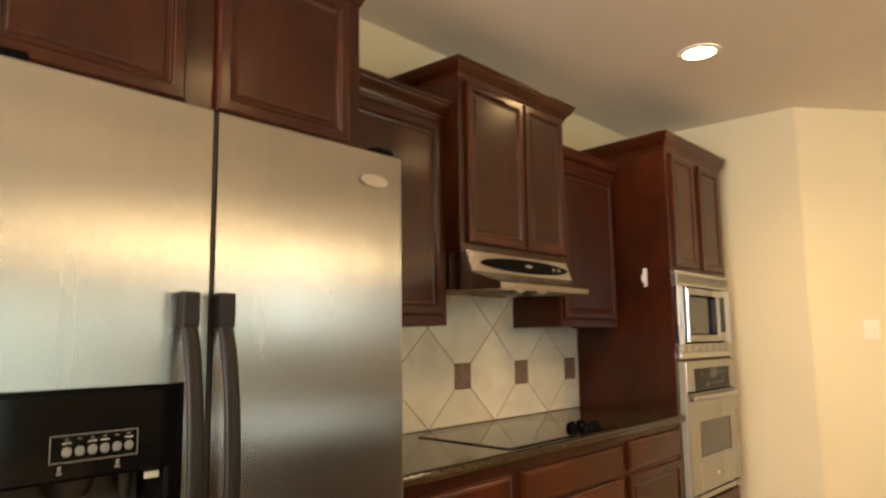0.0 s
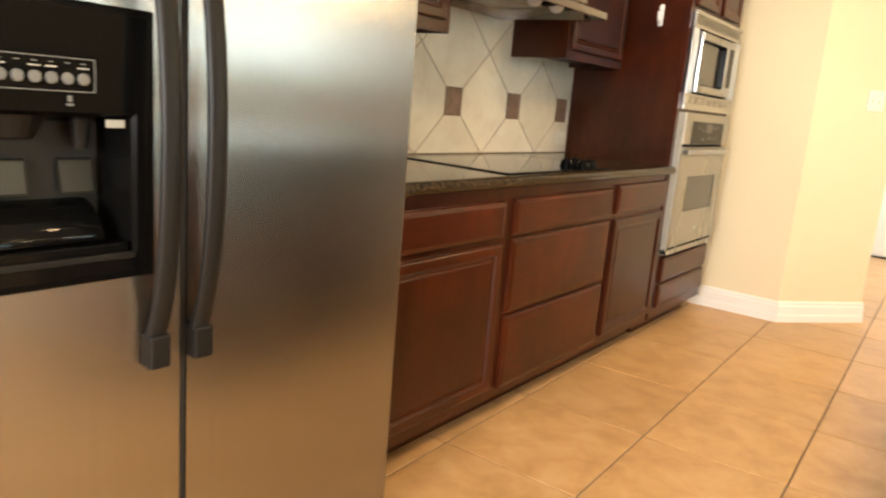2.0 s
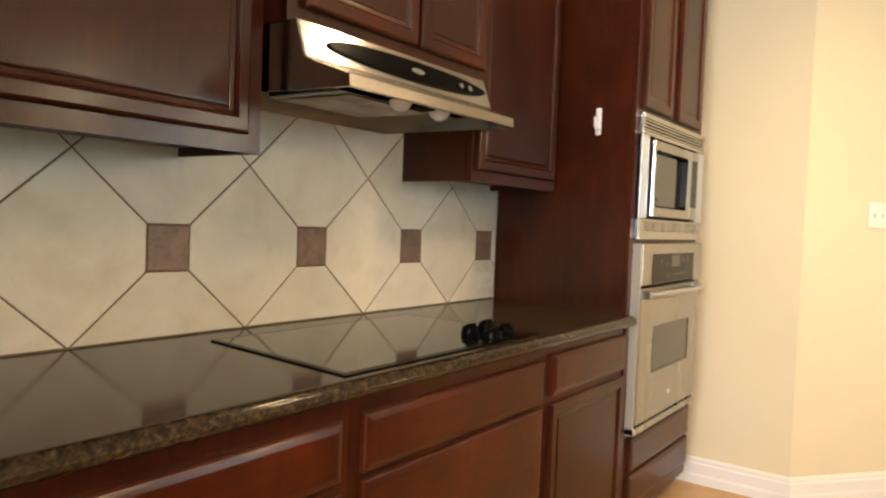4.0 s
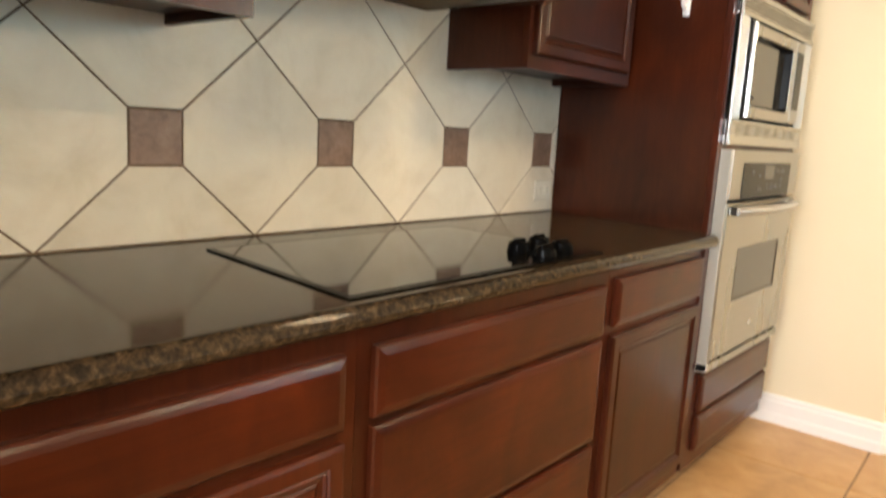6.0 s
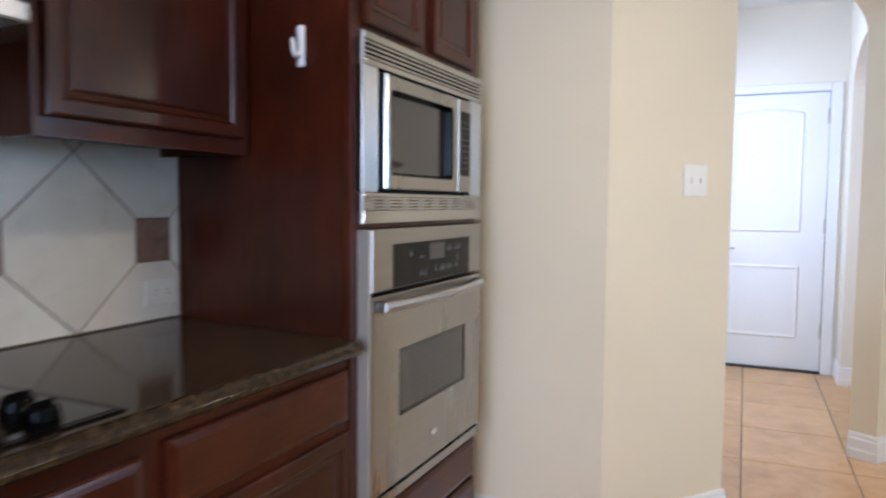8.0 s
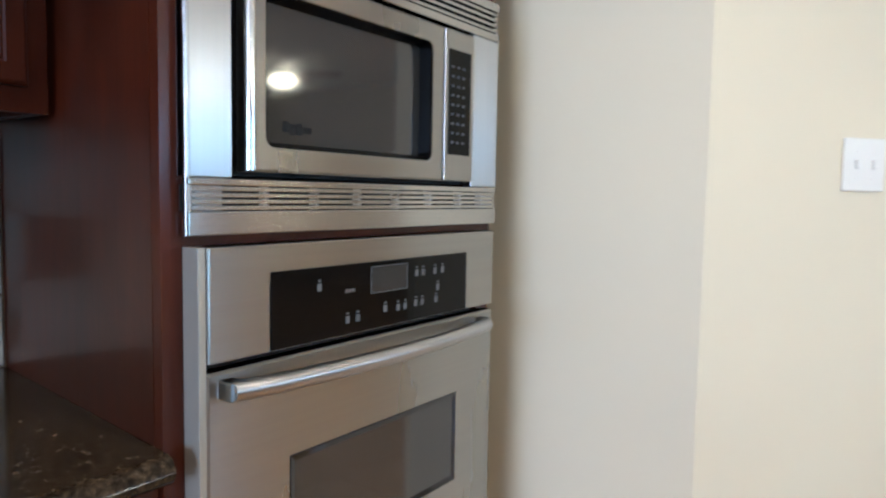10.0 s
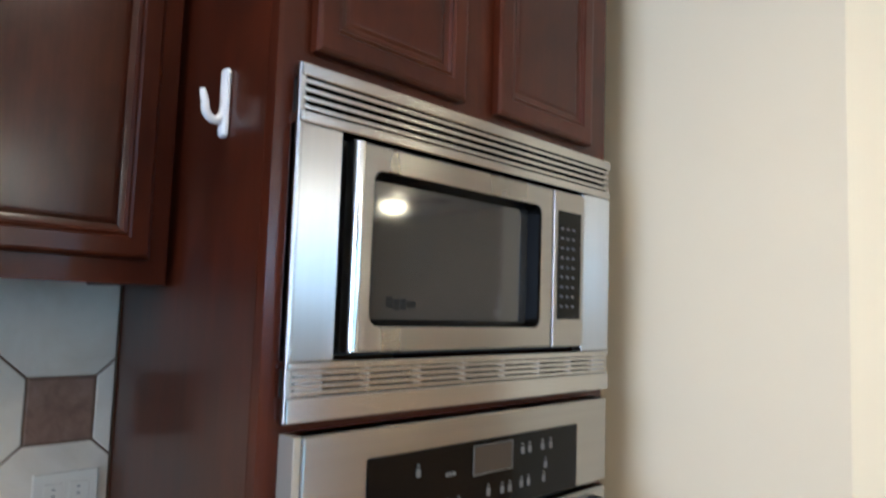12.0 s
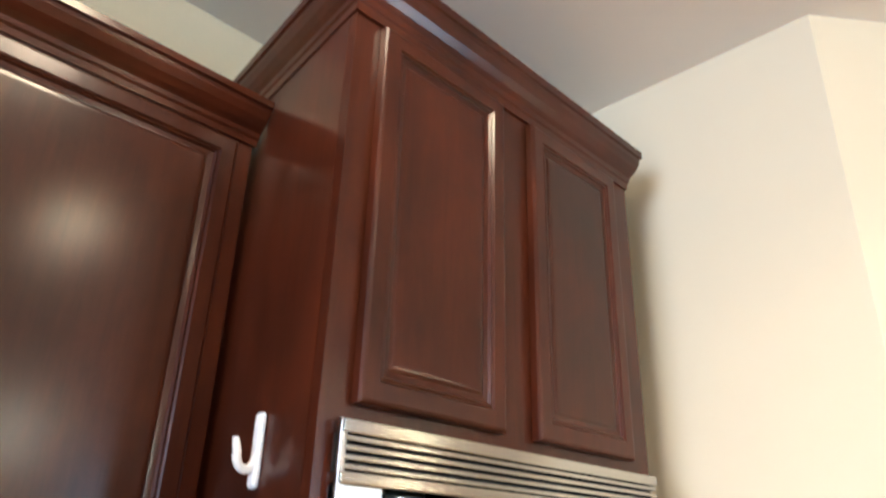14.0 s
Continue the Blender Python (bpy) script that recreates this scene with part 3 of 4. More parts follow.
frame_front(tower, XF, TOWER_L, TOWER_R, 0.10, 2.405, [(3.90, 4.625, 0.455, 1.178), (3.90, 4.625, 1.205, 1.668), (3.925, 4.19, 1.72, 2.30), (4.302, 4.57, 1.72, 2.30), (3.93, 4.60, 0.18, 0.28), (3.93, 4.60, 0.31, 0.42)])
cab_door(tower, 3.901, 4.204, 1.697, 2.326, XF + 0.020)
cab_door(tower, 4.290, 4.594, 1.697, 2.326, XF + 0.020)
drawer(tower, 3.918, 4.648, 0.295, 0.428, XF + 0.020)
drawer(tower, 3.918, 4.648, 0.158, 0.282, XF + 0.020)
crown(tower, [(0.0, TOWER_W, 2.334), (XF, TOWER_L, 2.334), (XF, TOWER_R, 2.334), (0.0, TOWER_R, 2.334)], 0.55, 1.3)

# ---- counter and cooktop ----
CT = [(0.0, 0.874), (0.652, 0.874), (0.662, 0.877), (0.669, 0.885), (0.672, 0.894), (0.669, 0.903), (0.662, 0.911), (0.652, 0.914), (0.0, 0.914)]


def counter_piece(profile):
    b = prism(profile, "y", 1.63, 3.848)
    for v in b.verts:
        if v.co.y > 3.8:
            v.co.y = TOWER_W + (TOWER_L - TOWER_W) * v.co.x / (XF - 0.02) - 0.001
    return b


counter = thing("countertop", (0, 1.63, 0.874), "polished dark brown granite countertop with a rounded front edge", "countertop")
part("slab", counter_piece([(0.0, 0.874), (0.644, 0.874), (0.644, 0.914), (0.0, 0.914)]), GRANITE, counter)
part("bullnose_edge", counter_piece([(0.644, 0.874)] + CT[1:-1] + [(0.644, 0.914)]), GRANITE, counter, "rounded polished granite edge", True)
cook = thing("cooktop", (0.1, 2.36, 0.914), "flush black glass electric cooktop set in the granite counter", "cooktop")
part("glass", prism([(0.128, 2.408), (0.615, 2.362), (0.615, 3.165), (0.128, 3.165)], "z", 0.9142, 0.9185, 0.0015), GLOSS, cook)
part("rim", prism([(0.117, 2.397), (0.628, 2.348), (0.628, 3.178), (0.117, 3.178)], "z", 0.9141, 0.9178, 0.001), BLACK, cook)
for kx, ky in ((0.513, 2.976), (0.497, 3.085), (0.598, 2.957), (0.573, 3.070)):
    k = part("knob", disc((kx, ky, 0.932), "z", 0.029, 0.026, 0.006, 24, 0.024), BLACK, cook, "black control knob")
    g = box(kx - 0.005, kx + 0.005, ky - 0.021, ky + 0.021, 0.942, 0.951, 0.003)
    part("grip", g, BLACK, k)
    part("skirt", disc((kx, ky, 0.9195), "z", 0.029, 0.002), BLACK, k)

# ---- range hood ----
hood = thing("range_hood", (0, 2.395, 1.51), "stainless steel under-cabinet range hood with a black oval control panel", "range hood")
HL, HR = 2.398, 3.168
side = [(0.0, 1.677), (0.395, 1.677), (0.425, 1.590), (0.555, 1.541), (0.562, 1.513), (0.42, 1.516), (0.10, 1.530), (0.0, 1.530)]


def taper(bm):
    """The hood's front corner draws in towards the lip."""
    for v in bm.verts:
        if v.co.y > 3.0:
            v.co.y -= max(0.0, v.co.x - 0.41) * 0.62
    return bm


for a, e in ((HL, HL + 0.004), (HR - 0.004, HR)):
    part("side", taper(prism(side, "y", a, e)), STEEL_H, hood)
top = [(0.0, 1.677), (0.398, 1.677), (0.428, 1.593), (0.424, 1.590), (0.394, 1.673), (0.0, 1.673)]
part("shell", prism(top, "y", HL + 0.004, HR - 0.004), STEEL_H, hood)
lip = [(0.424, 1.590), (0.556, 1.543), (0.566, 1.539), (0.568, 1.514), (0.560, 1.512), (0.556, 1.535), (0.424, 1.584)]
part("lip", taper(prism(lip, "y", HL - 0.002, HR + 0.002)), STEEL_H, hood)
part("back_plate", box(0.001, 0.006, HL + 0.004, HR - 0.004, 1.53, 1.673), STEEL_H, hood)
part("inner_pan", box(0.007, 0.392, HL + 0.005, HR - 0.005, 1.604, 1.607), STEEL_M, hood, "steel underside of the hood")
part("filter_tray", prism([(0.07, 1.556), (0.37, 1.552), (0.40, 1.603), (0.05, 1.603)], "y", HL + 0.20, HR - 0.20, 0.004), STEEL_M, hood)
part("grease_filter", prism([(0.09, 1.551), (0.35, 1.547), (0.35, 1.550), (0.09, 1.554)], "y", HL + 0.22, HR - 0.22), FILTER, hood, "greasy aluminium mesh filter")
part("lamp_tray", box(0.385, 0.47, HL + 0.13, HR - 0.13, 1.545, 1.565, 0.004), STEEL_H, hood)
for ly in (2.735, 2.905):
    bu = bmesh.new()
    bmesh.ops.create_uvsphere(bu, u_segments=20, v_segments=12, radius=0.031)
    bu.transform(Matrix.Translation((0.425, ly, 1.547)))
    part("bulb", bu, BULB, hood, "round frosted white light bulb", True)
part("lamp_bracket", box(0.40, 0.45, 2.785, 2.855, 1.535, 1.548, 0.002), BLACK, hood)
# oval control panel on the sloping face
slope = Vector((0.03, 0, -0.086)).normalized()
out = Vector((0.086, 0, 0.03)).normalized()
mid = Vector((0.4135, 2.81, 1.634))


def on_slope(bm):
    m = Matrix((( slope.x, 0, out.x, mid.x), (slope.y, 1, out.y, mid.y), (slope.z, 0, out.z, mid.z), (0, 0, 0, 1)))
    bm.transform(m)
    return bm


ov = disc((0, 0, 0.002), "z", 1.0, 0.008, sides=40)
ov.transform(Matrix.Diagonal((0.030, 0.335, 1, 1)))
panel = part("control_panel", on_slope(ov), BLACK, hood, "black oval control panel")
for yy in (0.20, 0.245):
    part("button", on_slope(disc((0.004, yy, 0.009), "z", 0.009, 0.006, 0.002, 16)), SILVER, panel)
badge = disc((0, 0, 0.007), "z", 1.0, 0.003, sides=20)
badge.transform(Matrix.Diagonal((0.008, 0.028, 1, 1)))
part("badge", on_slope(badge), SILVER, panel)

# ---- refrigerator ----
FX, FL, FG, FR = 0.806, 0.560, 1.017, 1.613
fridge = thing("refrigerator", (0.05, FL, 0), "stainless steel side-by-side refrigerator with a black ice and water dispenser", "refrigerator")
part("body", box(0.05, 0.705, FL + 0.008, FR - 0.008, 0.03, 1.812, 0.006), HANDLE_M, fridge, "dark grey cabinet sides")
part("kick_grille", box(0.63, 0.73, FL + 0.02, FR - 0.02, 0.012, 0.09, 0.005), BLACK, fridge)
for fy in (FL + 0.08, FR - 0.08):
    part("foot", disc((0.65, fy, 0.007), "z", 0.022, 0.014), BLACK, fridge)
part("hinge_cover", box(0.66, 0.785, FR - 0.085, FR - 0.010, 1.8325, 1.862, 0.008), BLACK, fridge, "black plastic hinge cover")
part("hinge_cover", box(0.66, 0.785, FL + 0.010, FL + 0.085, 1.8325, 1.862, 0.008), BLACK, fridge, "black plastic hinge cover")
part("gasket_gap_shade", box(0.706, 0.722, FL + 0.02, FR - 0.02, 0.10, 1.81), SHADOW, fridge)
# black strip fills the door gap, its shade put in as colour
part("gasket_gap_shade", box(0.7225, FX - 0.004, FG - 0.0055, FG + 0.0075, 0.104, 1.828), SHADOW, fridge, "black strip standing in for shade in the gap between the doors")
D0, D1, Z0, Z1 = 0.592, 0.960, 0.812, 1.237
R0, R1, RZ0, RZ1 = 0.618, 0.929, 0.850, 1.077
# freezer door with a hole for the dispenser
ys, zs = [FL, D0, D1, FG - 0.006], [0.10, Z0, Z1, 1.832]
b = bmesh.new()
for i in range(3):
    for j in range(3):
        if (i, j) != (1, 1):
            b.faces.new([b.verts.new((FX, y, z)) for y, z in ((ys[i], zs[j]), (ys[i + 1], zs[j]), (ys[i + 1], zs[j + 1]), (ys[i], zs[j + 1]))])
bmesh.ops.remove_doubles(b, verts=b.verts, dist=0.0005)
ext = bmesh.ops.extrude_face_region(b, geom=b.faces[:])
bmesh.ops.translate(b, verts=[v for v in ext["geom"] if isinstance(v, bmesh.types.BMVert)], vec=(-0.077, 0, 0))
freezer = part("freezer_door", b, STEEL, fridge, "brushed steel freezer door")
bv = box(0.723, FX, FG + 0.008, FR, 0.10, 1.832)
bmesh.ops.bevel(bv, geom=[e for e in bv.edges if abs(e.verts[0].co.y - e.verts[1].co.y) < 1e-4 and e.verts[0].co.y > FG + 0.1], offset=0.010, segments=3, affect="EDGES", profile=0.5)
fresh = part("fridge_door", bv, STEEL, fridge, "brushed steel refrigerator door", True)
# dispenser
disp = part("dispenser", rings(D0, D1, Z0, Z1, FX, [(0.0, -0.02), (0.0, 0.004), (0.004, 0.008), (0.012, 0.008)], False), BLACK, freezer, "black plastic ice and water dispenser")
face = bmesh.new()
for y0, y1, z0, z1 in ((D0 + 0.012, D1 - 0.012, RZ1, Z1 - 0.012), (D0 + 0.012, R0, RZ0, RZ1), (R1, D1 - 0.012, RZ0, RZ1), (D0 + 0.012, D1 - 0.012, Z0 + 0.012, RZ0)):
    face.faces.new([face.verts.new((FX + 0.008, y, z)) for y, z in ((y0, z0), (y1, z0), (y1, z1), (y0, z1))])
part("panel", face, DISP_GLOSS, disp, "glossy black control panel")
rec = rings(R0, R1, RZ0, RZ1, FX, [(0.0, 0.008), (0.006, 0.0), (0.022, -0.10)])
part("recess", rec, BLACK, disp)
part("drip_tray", box(FX - 0.095, FX + 0.004, R0 + 0.012, R1 - 0.012, RZ0 + 0.004, RZ0 + 0.022, 0.004), DISP_GLOSS, disp, "glossy black drip tray")
part("tray_edge", box(FX - 0.002, FX + 0.010, R0 + 0.004, R1 - 0.004, RZ0 - 0.004, RZ0 + 0.006, 0.002), HANDLE_M, disp)
part("chute", disc((FX - 0.055, 0.767, RZ1 - 0.022), "z", 0.030, 0.044, 0.004, 20, 0.052), HANDLE_M, disp, "rounded ice chute")
part("spout", disc((FX - 0.055, 0.870, RZ1 - 0.03), "z", 0.010, 0.06, 0.002, 14, 0.018), HANDLE_M, disp)
for py in (0.767, 0.870):
    part("paddle", prism([(FX - 0.082, 0.946), (FX - 0.062, 0.944), (FX - 0.072, 1.000), (FX - 0.086, 1.000)], "y", py - 0.028, py + 0.028, 0.004), PADDLE, disp, "dark grey push paddle")
bowl = [(FX - 0.095 + 0.085 * math.sin(math.pi * 0.5 * k / 8), RZ0 + 0.024 + 0.062 * math.cos(math.pi * 0.5 * k / 8)) for k in range(9)]
part("splash_guard", prism(bowl + [(FX - 0.095, RZ0 + 0.024)], "y", R0 + 0.035, R1 - 0.045, 0.003), DISP_GLOSS, disp, "curved glossy black splash guard", True)
part("recess_label", box(FX - 0.004, FX + 0.0005, R1 - 0.044, R1 - 0.016, RZ1 - 0.022, RZ1 - 0.010), GREY, disp)
XP = FX + 0.0085
YB0, YB1, ZB0, ZB1 = 0.704, 0.864, 1.106, 1.155
for y0, y1, z0, z1 in ((YB0, YB1, ZB0, ZB0 + 0.0016), (YB0, YB1, ZB1 - 0.0016, ZB1), (YB0, YB0 + 0.0016, ZB0, ZB1), (YB1 - 0.0016, YB1, ZB0, ZB1)):
    part("print_line", box(XP - 0.0005, XP + 0.0006, y0, y1, z0, z1), SILVER, disp)
for i in range(6):
    yb = YB0 + 0.029 + i * 0.0226
    part("button", disc((XP + 0.001, yb, ZB0 + 0.019), "x", 0.0088, 0.006, 0.002, 18), SILVER, disp, "round grey button")
    part("print_mark", box(XP - 0.0005, XP + 0.0006, yb - 0.0035, yb + 0.0035, ZB1 - 0.009, ZB1 - 0.0072), SILVER, disp)
    if i in (0, 2, 3, 5):
        part("print_mark", box(XP - 0.0005, XP + 0.0006, yb - 0.008, yb + 0.008, ZB1 - 0.0155, ZB1 - 0.0135), GREY, disp)
for yb in (0.722, 0.826):
    part("print_mark", box(XP - 0.0005, XP + 0.0006, yb - 0.003, yb + 0.003, ZB0 - 0.014, ZB0 - 0.005), SILVER, disp)
    part("print_mark", box(XP - 0.0005, XP + 0.0006, yb - 0.005, yb + 0.005, ZB0 - 0.020, ZB0 - 0.0165), SILVER, disp)


def fridge_handle(parent, yc):
    zt, zb = 1.424, 0.650
    pts, rad = [], []
    for i in range(25):
        u = i / 24
        bow = math.sin(math.pi * min(max((u - 0.10) / 0.80, 0), 1)) ** 0.55
        pts.append((FX + 0.020 + 0.045 * bow, yc, zt + (zb - zt) * u))
        rad.append(0.0185)
    h = part("handle", tube(pts, rad, 16, 0.62, (1, 0, 0)), HANDLE_M, parent, "bowed charcoal plastic door handle", True)
    for z0, z1 in ((zt - 0.075, zt), (zb, zb + 0.06)):
        part("handle_cap", box(FX, FX + 0.036, yc - 0.0190, yc + 0.0190, z0, z1, 0.005), HANDLE_M, h)
    return h


fridge_handle(freezer, 0.955)
fridge_handle(fresh, 1.039)
lg = disc((0, 0, 0), "x", 1.0, 0.006, 0.0, 28)
lg.transform(Matrix.Translation((FX + 0.002, 1.499, 1.751)) @ Matrix.Diagonal((1, 0.050, 0.0165, 1)))
part("badge", lg, CHROME, fresh, "oval chrome badge")

# ---- microwave ----
mw = thing("microwave", (0.30, 3.877, 1.203), "built-in stainless steel microwave in a vented trim frame", "microwave")
MX, ML, MR, MB, MT = 0.652, 3.876, 4.660, 1.199, 1.673
O0, O1, OB, OT = 3.948, 4.560, 1.278, 1.592
b = box(XF + 0.0005, MX, ML, O0, OB, OT, 0.0015)
part("trim_stile", b, STEEL_M, mw)
part("trim_stile", box(XF + 0.0005, MX, O1, MR, OB, OT, 0.0015), STEEL_M, mw)


part("trim_edge", tube([(MX - 0.0058, ML + 0.004, MB), (MX - 0.0058, ML + 0.004, MT)], [0.006, 0.006], 16, 1.0, (1, 0, 0)), STEEL_O, mw, "rounded steel edge", True)


def vent_rail(z0, z1, v0, v1):
    part("trim_rail", box(XF + 0.0005, MX + 0.002, ML, MR, v1, z1, 0.002), STEEL_H, mw)
    part("trim_rail", box(XF + 0.0005, MX + 0.002, ML, MR, z0, v0, 0.002), STEEL_H, mw)
    # dark sheet that gives the slots between the louvres their shade
    part("vent_shade", box(XF + 0.0005, XF + 0.003, ML + 0.002, MR - 0.002, v0, v1), SHADOW, mw)
    n = 4
    for i in range(n):
        c = v0 + (v1 - v0) * (i + 0.5) / n
        part("louvre", box(XF + 0.0032, MX, ML + 0.004, MR - 0.004, c - 0.0031, c + 0.0031, 0.0008), STEEL_H, mw)
    for i in range(8 if z0 < 1.5 else 0):
        yy = ML + 0.034 + (MR - ML - 0.068) * i / 7
        w = 0.022 if i in (0, 7) else 0.0028
        part("divider", box(XF + 0.0032, MX - 0.0012, yy - w, yy + w, v0 + 0.0005, v1 - 0.0005, 0.001), STEEL_O, mw)


vent_rail(OT + 0.001, MT, 1.608, 1.655)
vent_rail(MB, OB - 0.001, 1.232, 1.267)
part("cavity", box(0.30, XF - 0.002, O0 + 0.004, O1 - 0.004, OB + 0.004, OT - 0.004), SHADOW, mw)
S = 4.447
MDOOR = (3.966, S - 0.002, OB + 0.010, OT - 0.008, 0.660)
mdoor = part("door", rounded_rings(*MDOOR, [(0.0, -0.02, 0.001), (0.0, -0.004, 0.001), (0.004, 0.0, 0.002), (0.034, 0.0, 0.018), (0.036, -0.001, 0.017)], False), STEEL_O, mw, "brushed steel microwave door")
part("bezel", rounded_rings(*MDOOR, [(0.036, -0.001, 0.017), (0.039, -0.005, 0.015), (0.046, -0.026, 0.004)], False), BLACK, mdoor, "black bevelled window surround")
part("window", rounded_rings(*MDOOR, [(0.046, -0.026, 0.004), (0.048, -0.026, 0.004)]), OVEN_GLASS, mdoor, "dark reflective glass window")
part("door_edge", tube([(0.6615, 3.972, OB + 0.012), (0.6615, 3.972, OT - 0.010)], [0.008, 0.008], 12, 1.0, (1, 0, 0)), CHROME, mdoor, "", True)
for y0, y1, z0, z1 in ((4.056, 4.068, 1.352, 1.368), (4.070, 4.082, 1.348, 1.364), (4.084, 4.096, 1.349, 1.366), (4.098, 4.116, 1.352, 1.362)):
    part("badge_mark", box(0.6338, 0.6346, y0, y1, z0, z1, 0.0002), HANDLE_M, mdoor)
ctrl = part("control_panel", box(XF + 0.001, 0.660, S + 0.002, O1 - 0.008, OB + 0.010, OT - 0.008, 0.003), STEEL_O, mw, "steel control panel with a black keypad")
part("keypad", box(0.660, 0.6612, S + 0.014, O1 - 0.022, 1.340, 1.546), DISP_GLOSS, ctrl)
rnd = random.Random(4)
for r in range(9):
    for k in range(3):
        yy, zz = S + 0.026 + k * 0.019, 1.512 - r * 0.0185
        part("print_mark", box(0.6611, 0.6618, yy - 0.005, yy + 0.005, zz - 0.0025, zz + 0.0025), DIM_PRINT, ctrl)

# ---- oven ----
oven = thing("wall_oven", (0.20, 3.885, 0.452), "built-in stainless steel wall oven with a black control panel", "oven")
VX, VL, VR, VB, VT = 0.668, 3.882, 4.630, 0.452, 1.184
part("body", box(0.15, XF - 0.001, VL + 0.03, VR - 0.03, VB + 0.004, VT - 0.008), SHADOW, oven)
part("side_trim", box(XF + 0.0005, VX - 0.003, VL, VL + 0.012, VB, VT, 0.001), TRIM, oven)
cp = part("control_panel", box(XF + 0.0005, VX, VL + 0.013, VR, 1.024, VT, 0.003), STEEL_O, oven, "brushed steel panel")
gl = part("display_glass", box(VX, VX + 0.002, 4.002, 4.522, 1.026, 1.143, 0.0008), DISP_GLOSS, cp, "black glass control display")
part("display", box(VX + 0.0019, VX + 0.0026, 4.225, 4.322, 1.090, 1.133), OVEN_GLASS, gl)
for y0, y1, z0, z1 in ((4.223, 4.324, 1.088, 1.0893), (4.223, 4.324, 1.1337, 1.135), (4.223, 4.2245, 1.088, 1.135), (4.3225, 4.324, 1.088, 1.135)):
    part("print_line", box(VX + 0.0019, VX + 0.0028, y0, y1, z0, z1), PRINT, gl)
for yy, zz in ((4.10, 1.115), (4.165, 1.055), (4.190, 1.055), (4.262, 1.062), (4.298, 1.060), (4.318, 1.060), (4.350, 1.062), (4.370, 1.062), (4.352, 1.118), (4.372, 1.118), (4.415, 1.062), (4.420, 1.085), (4.410, 1.118), (4.435, 1.118)):
    part("print_mark", box(VX + 0.0019, VX + 0.0028, yy - 0.0045, yy + 0.0045, zz - 0.010, zz + 0.002), PRINT, gl)
    part("print_mark", box(VX + 0.0019, VX + 0.0028, yy - 0.003, yy + 0.003, zz + 0.005, zz + 0.008), PRINT, gl)
for yy in (4.162, 4.17, 4.178):
    part("print_mark", box(VX + 0.0019, VX + 0.0028, yy - 0.003, yy + 0.003, 1.096, 1.102), PRINT, gl)
odoor = part("door", rings(VL + 0.010, VR, VB + 0.035, 1.012, VX, [(0.0, -0.026), (0.0, -0.004), (0.004, 0.0), (0.006, 0.0)], False), STEEL_O, oven, "brushed steel oven door")
fw = bmesh.new()
WY0, WY1, WZ0, WZ1 = 4.040, 4.495, 0.670, 0.857
A = (VL + 0.016, VR - 0.006, VB + 0.041, 1.006)
for y0, y1, z0, z1 in ((A[0], A[1], WZ1, A[3]), (A[0], A[1], A[2], WZ0), (A[0], WY0, WZ0, WZ1), (WY1, A[1], WZ0, WZ1)):
    fw.faces.new([fw.verts.new((VX, y, z)) for y, z in ((y0, z0), (y1, z0), (y1, z1), (y0, z1))])
part("door_skin", fw, STEEL_O, odoor)
part("window_frame", rings(WY0, WY1, WZ0, WZ1, VX, [(0.0, 0.0), (0.002, 0.001), (0.012, -0.002)], False), GLOSS, odoor)
part("window", rings(WY0, WY1, WZ0, WZ1, VX, [(0.012, -0.002), (0.014, -0.002)]), OVEN_GLASS, odoor, "dark reflective oven window")
hb, n = [], 16
for i in range(n + 1):
    u = i / n
    hb.append((VX + 0.022 + 0.030 * math.sin(math.pi * u) ** 0.7, VL + 0.035 + (VR - VL - 0.092) * u, 0.988))
part("handle", tube(hb, [0.0145] * (n + 1), 14, 1.0), STEEL_M, odoor, "bowed steel bar handle", True)
for yy in (VL + 0.040, VR - 0.060):
    part("handle_foot", box(VX, VX + 0.030, yy - 0.012, yy + 0.012, 0.974, 1.002, 0.003), STEEL_O, odoor)
lg = disc((0, 0, 0), "x", 1.0, 0.003, 0.0, 24)
lg.transform(Matrix.Translation((VX + 0.001, 4.26, 0.565)) @ Matrix.Diagonal((1, 0.018, 0.009, 1)))
part("badge", lg, CHROME, odoor, "oval chrome badge")
part("bottom_trim", box(XF + 0.0005, VX, VL, VR, VB, VB + 0.028, 0.003), STEEL_O, oven)

# ---- hook on the tower side ----
HX = 0.478
HY = TOWER_W + (TOWER_L - TOWER_W) * HX / (XF - 0.02)
hook = thing("adhesive_hook", (HX, HY, 1.65), "white plastic adhesive hook on the cherry tower side", "hook")
part("plate", box(HX - 0.0115, HX + 0.0115, HY - 0.010, HY - 0.0005, 1.592, 1.696, 0.006), WHITE_PL, hook)
hp = []
for i in range(12):
    a = math.pi * 1.05 * i / 11
    hp.append((HX, HY - 0.006 - 0.015 * (1 - math.cos(a)), 1.636 - 0.020 * math.sin(a)))
hp.append((HX, HY - 0.039, 1.650))
hp.append((HX, HY - 0.041, 1.658))
part("prong", tube(hp, [0.0065] * 11 + [0.006, 0.0055, 0.004], 10, 1.0, (1, 0, 0)), WHITE_PL, hook, "", True)

# ---- outlet on the splashback ----
outlet = thing("power_outlet", (0.0, 3.84, 0.995), "white double power outlet mounted sideways on the tiled splashback", "outlet")
part("plate", box(0.0012, 0.0075, 3.788, 3.902, 0.958, 1.030, 0.0025), IVORY, outlet)

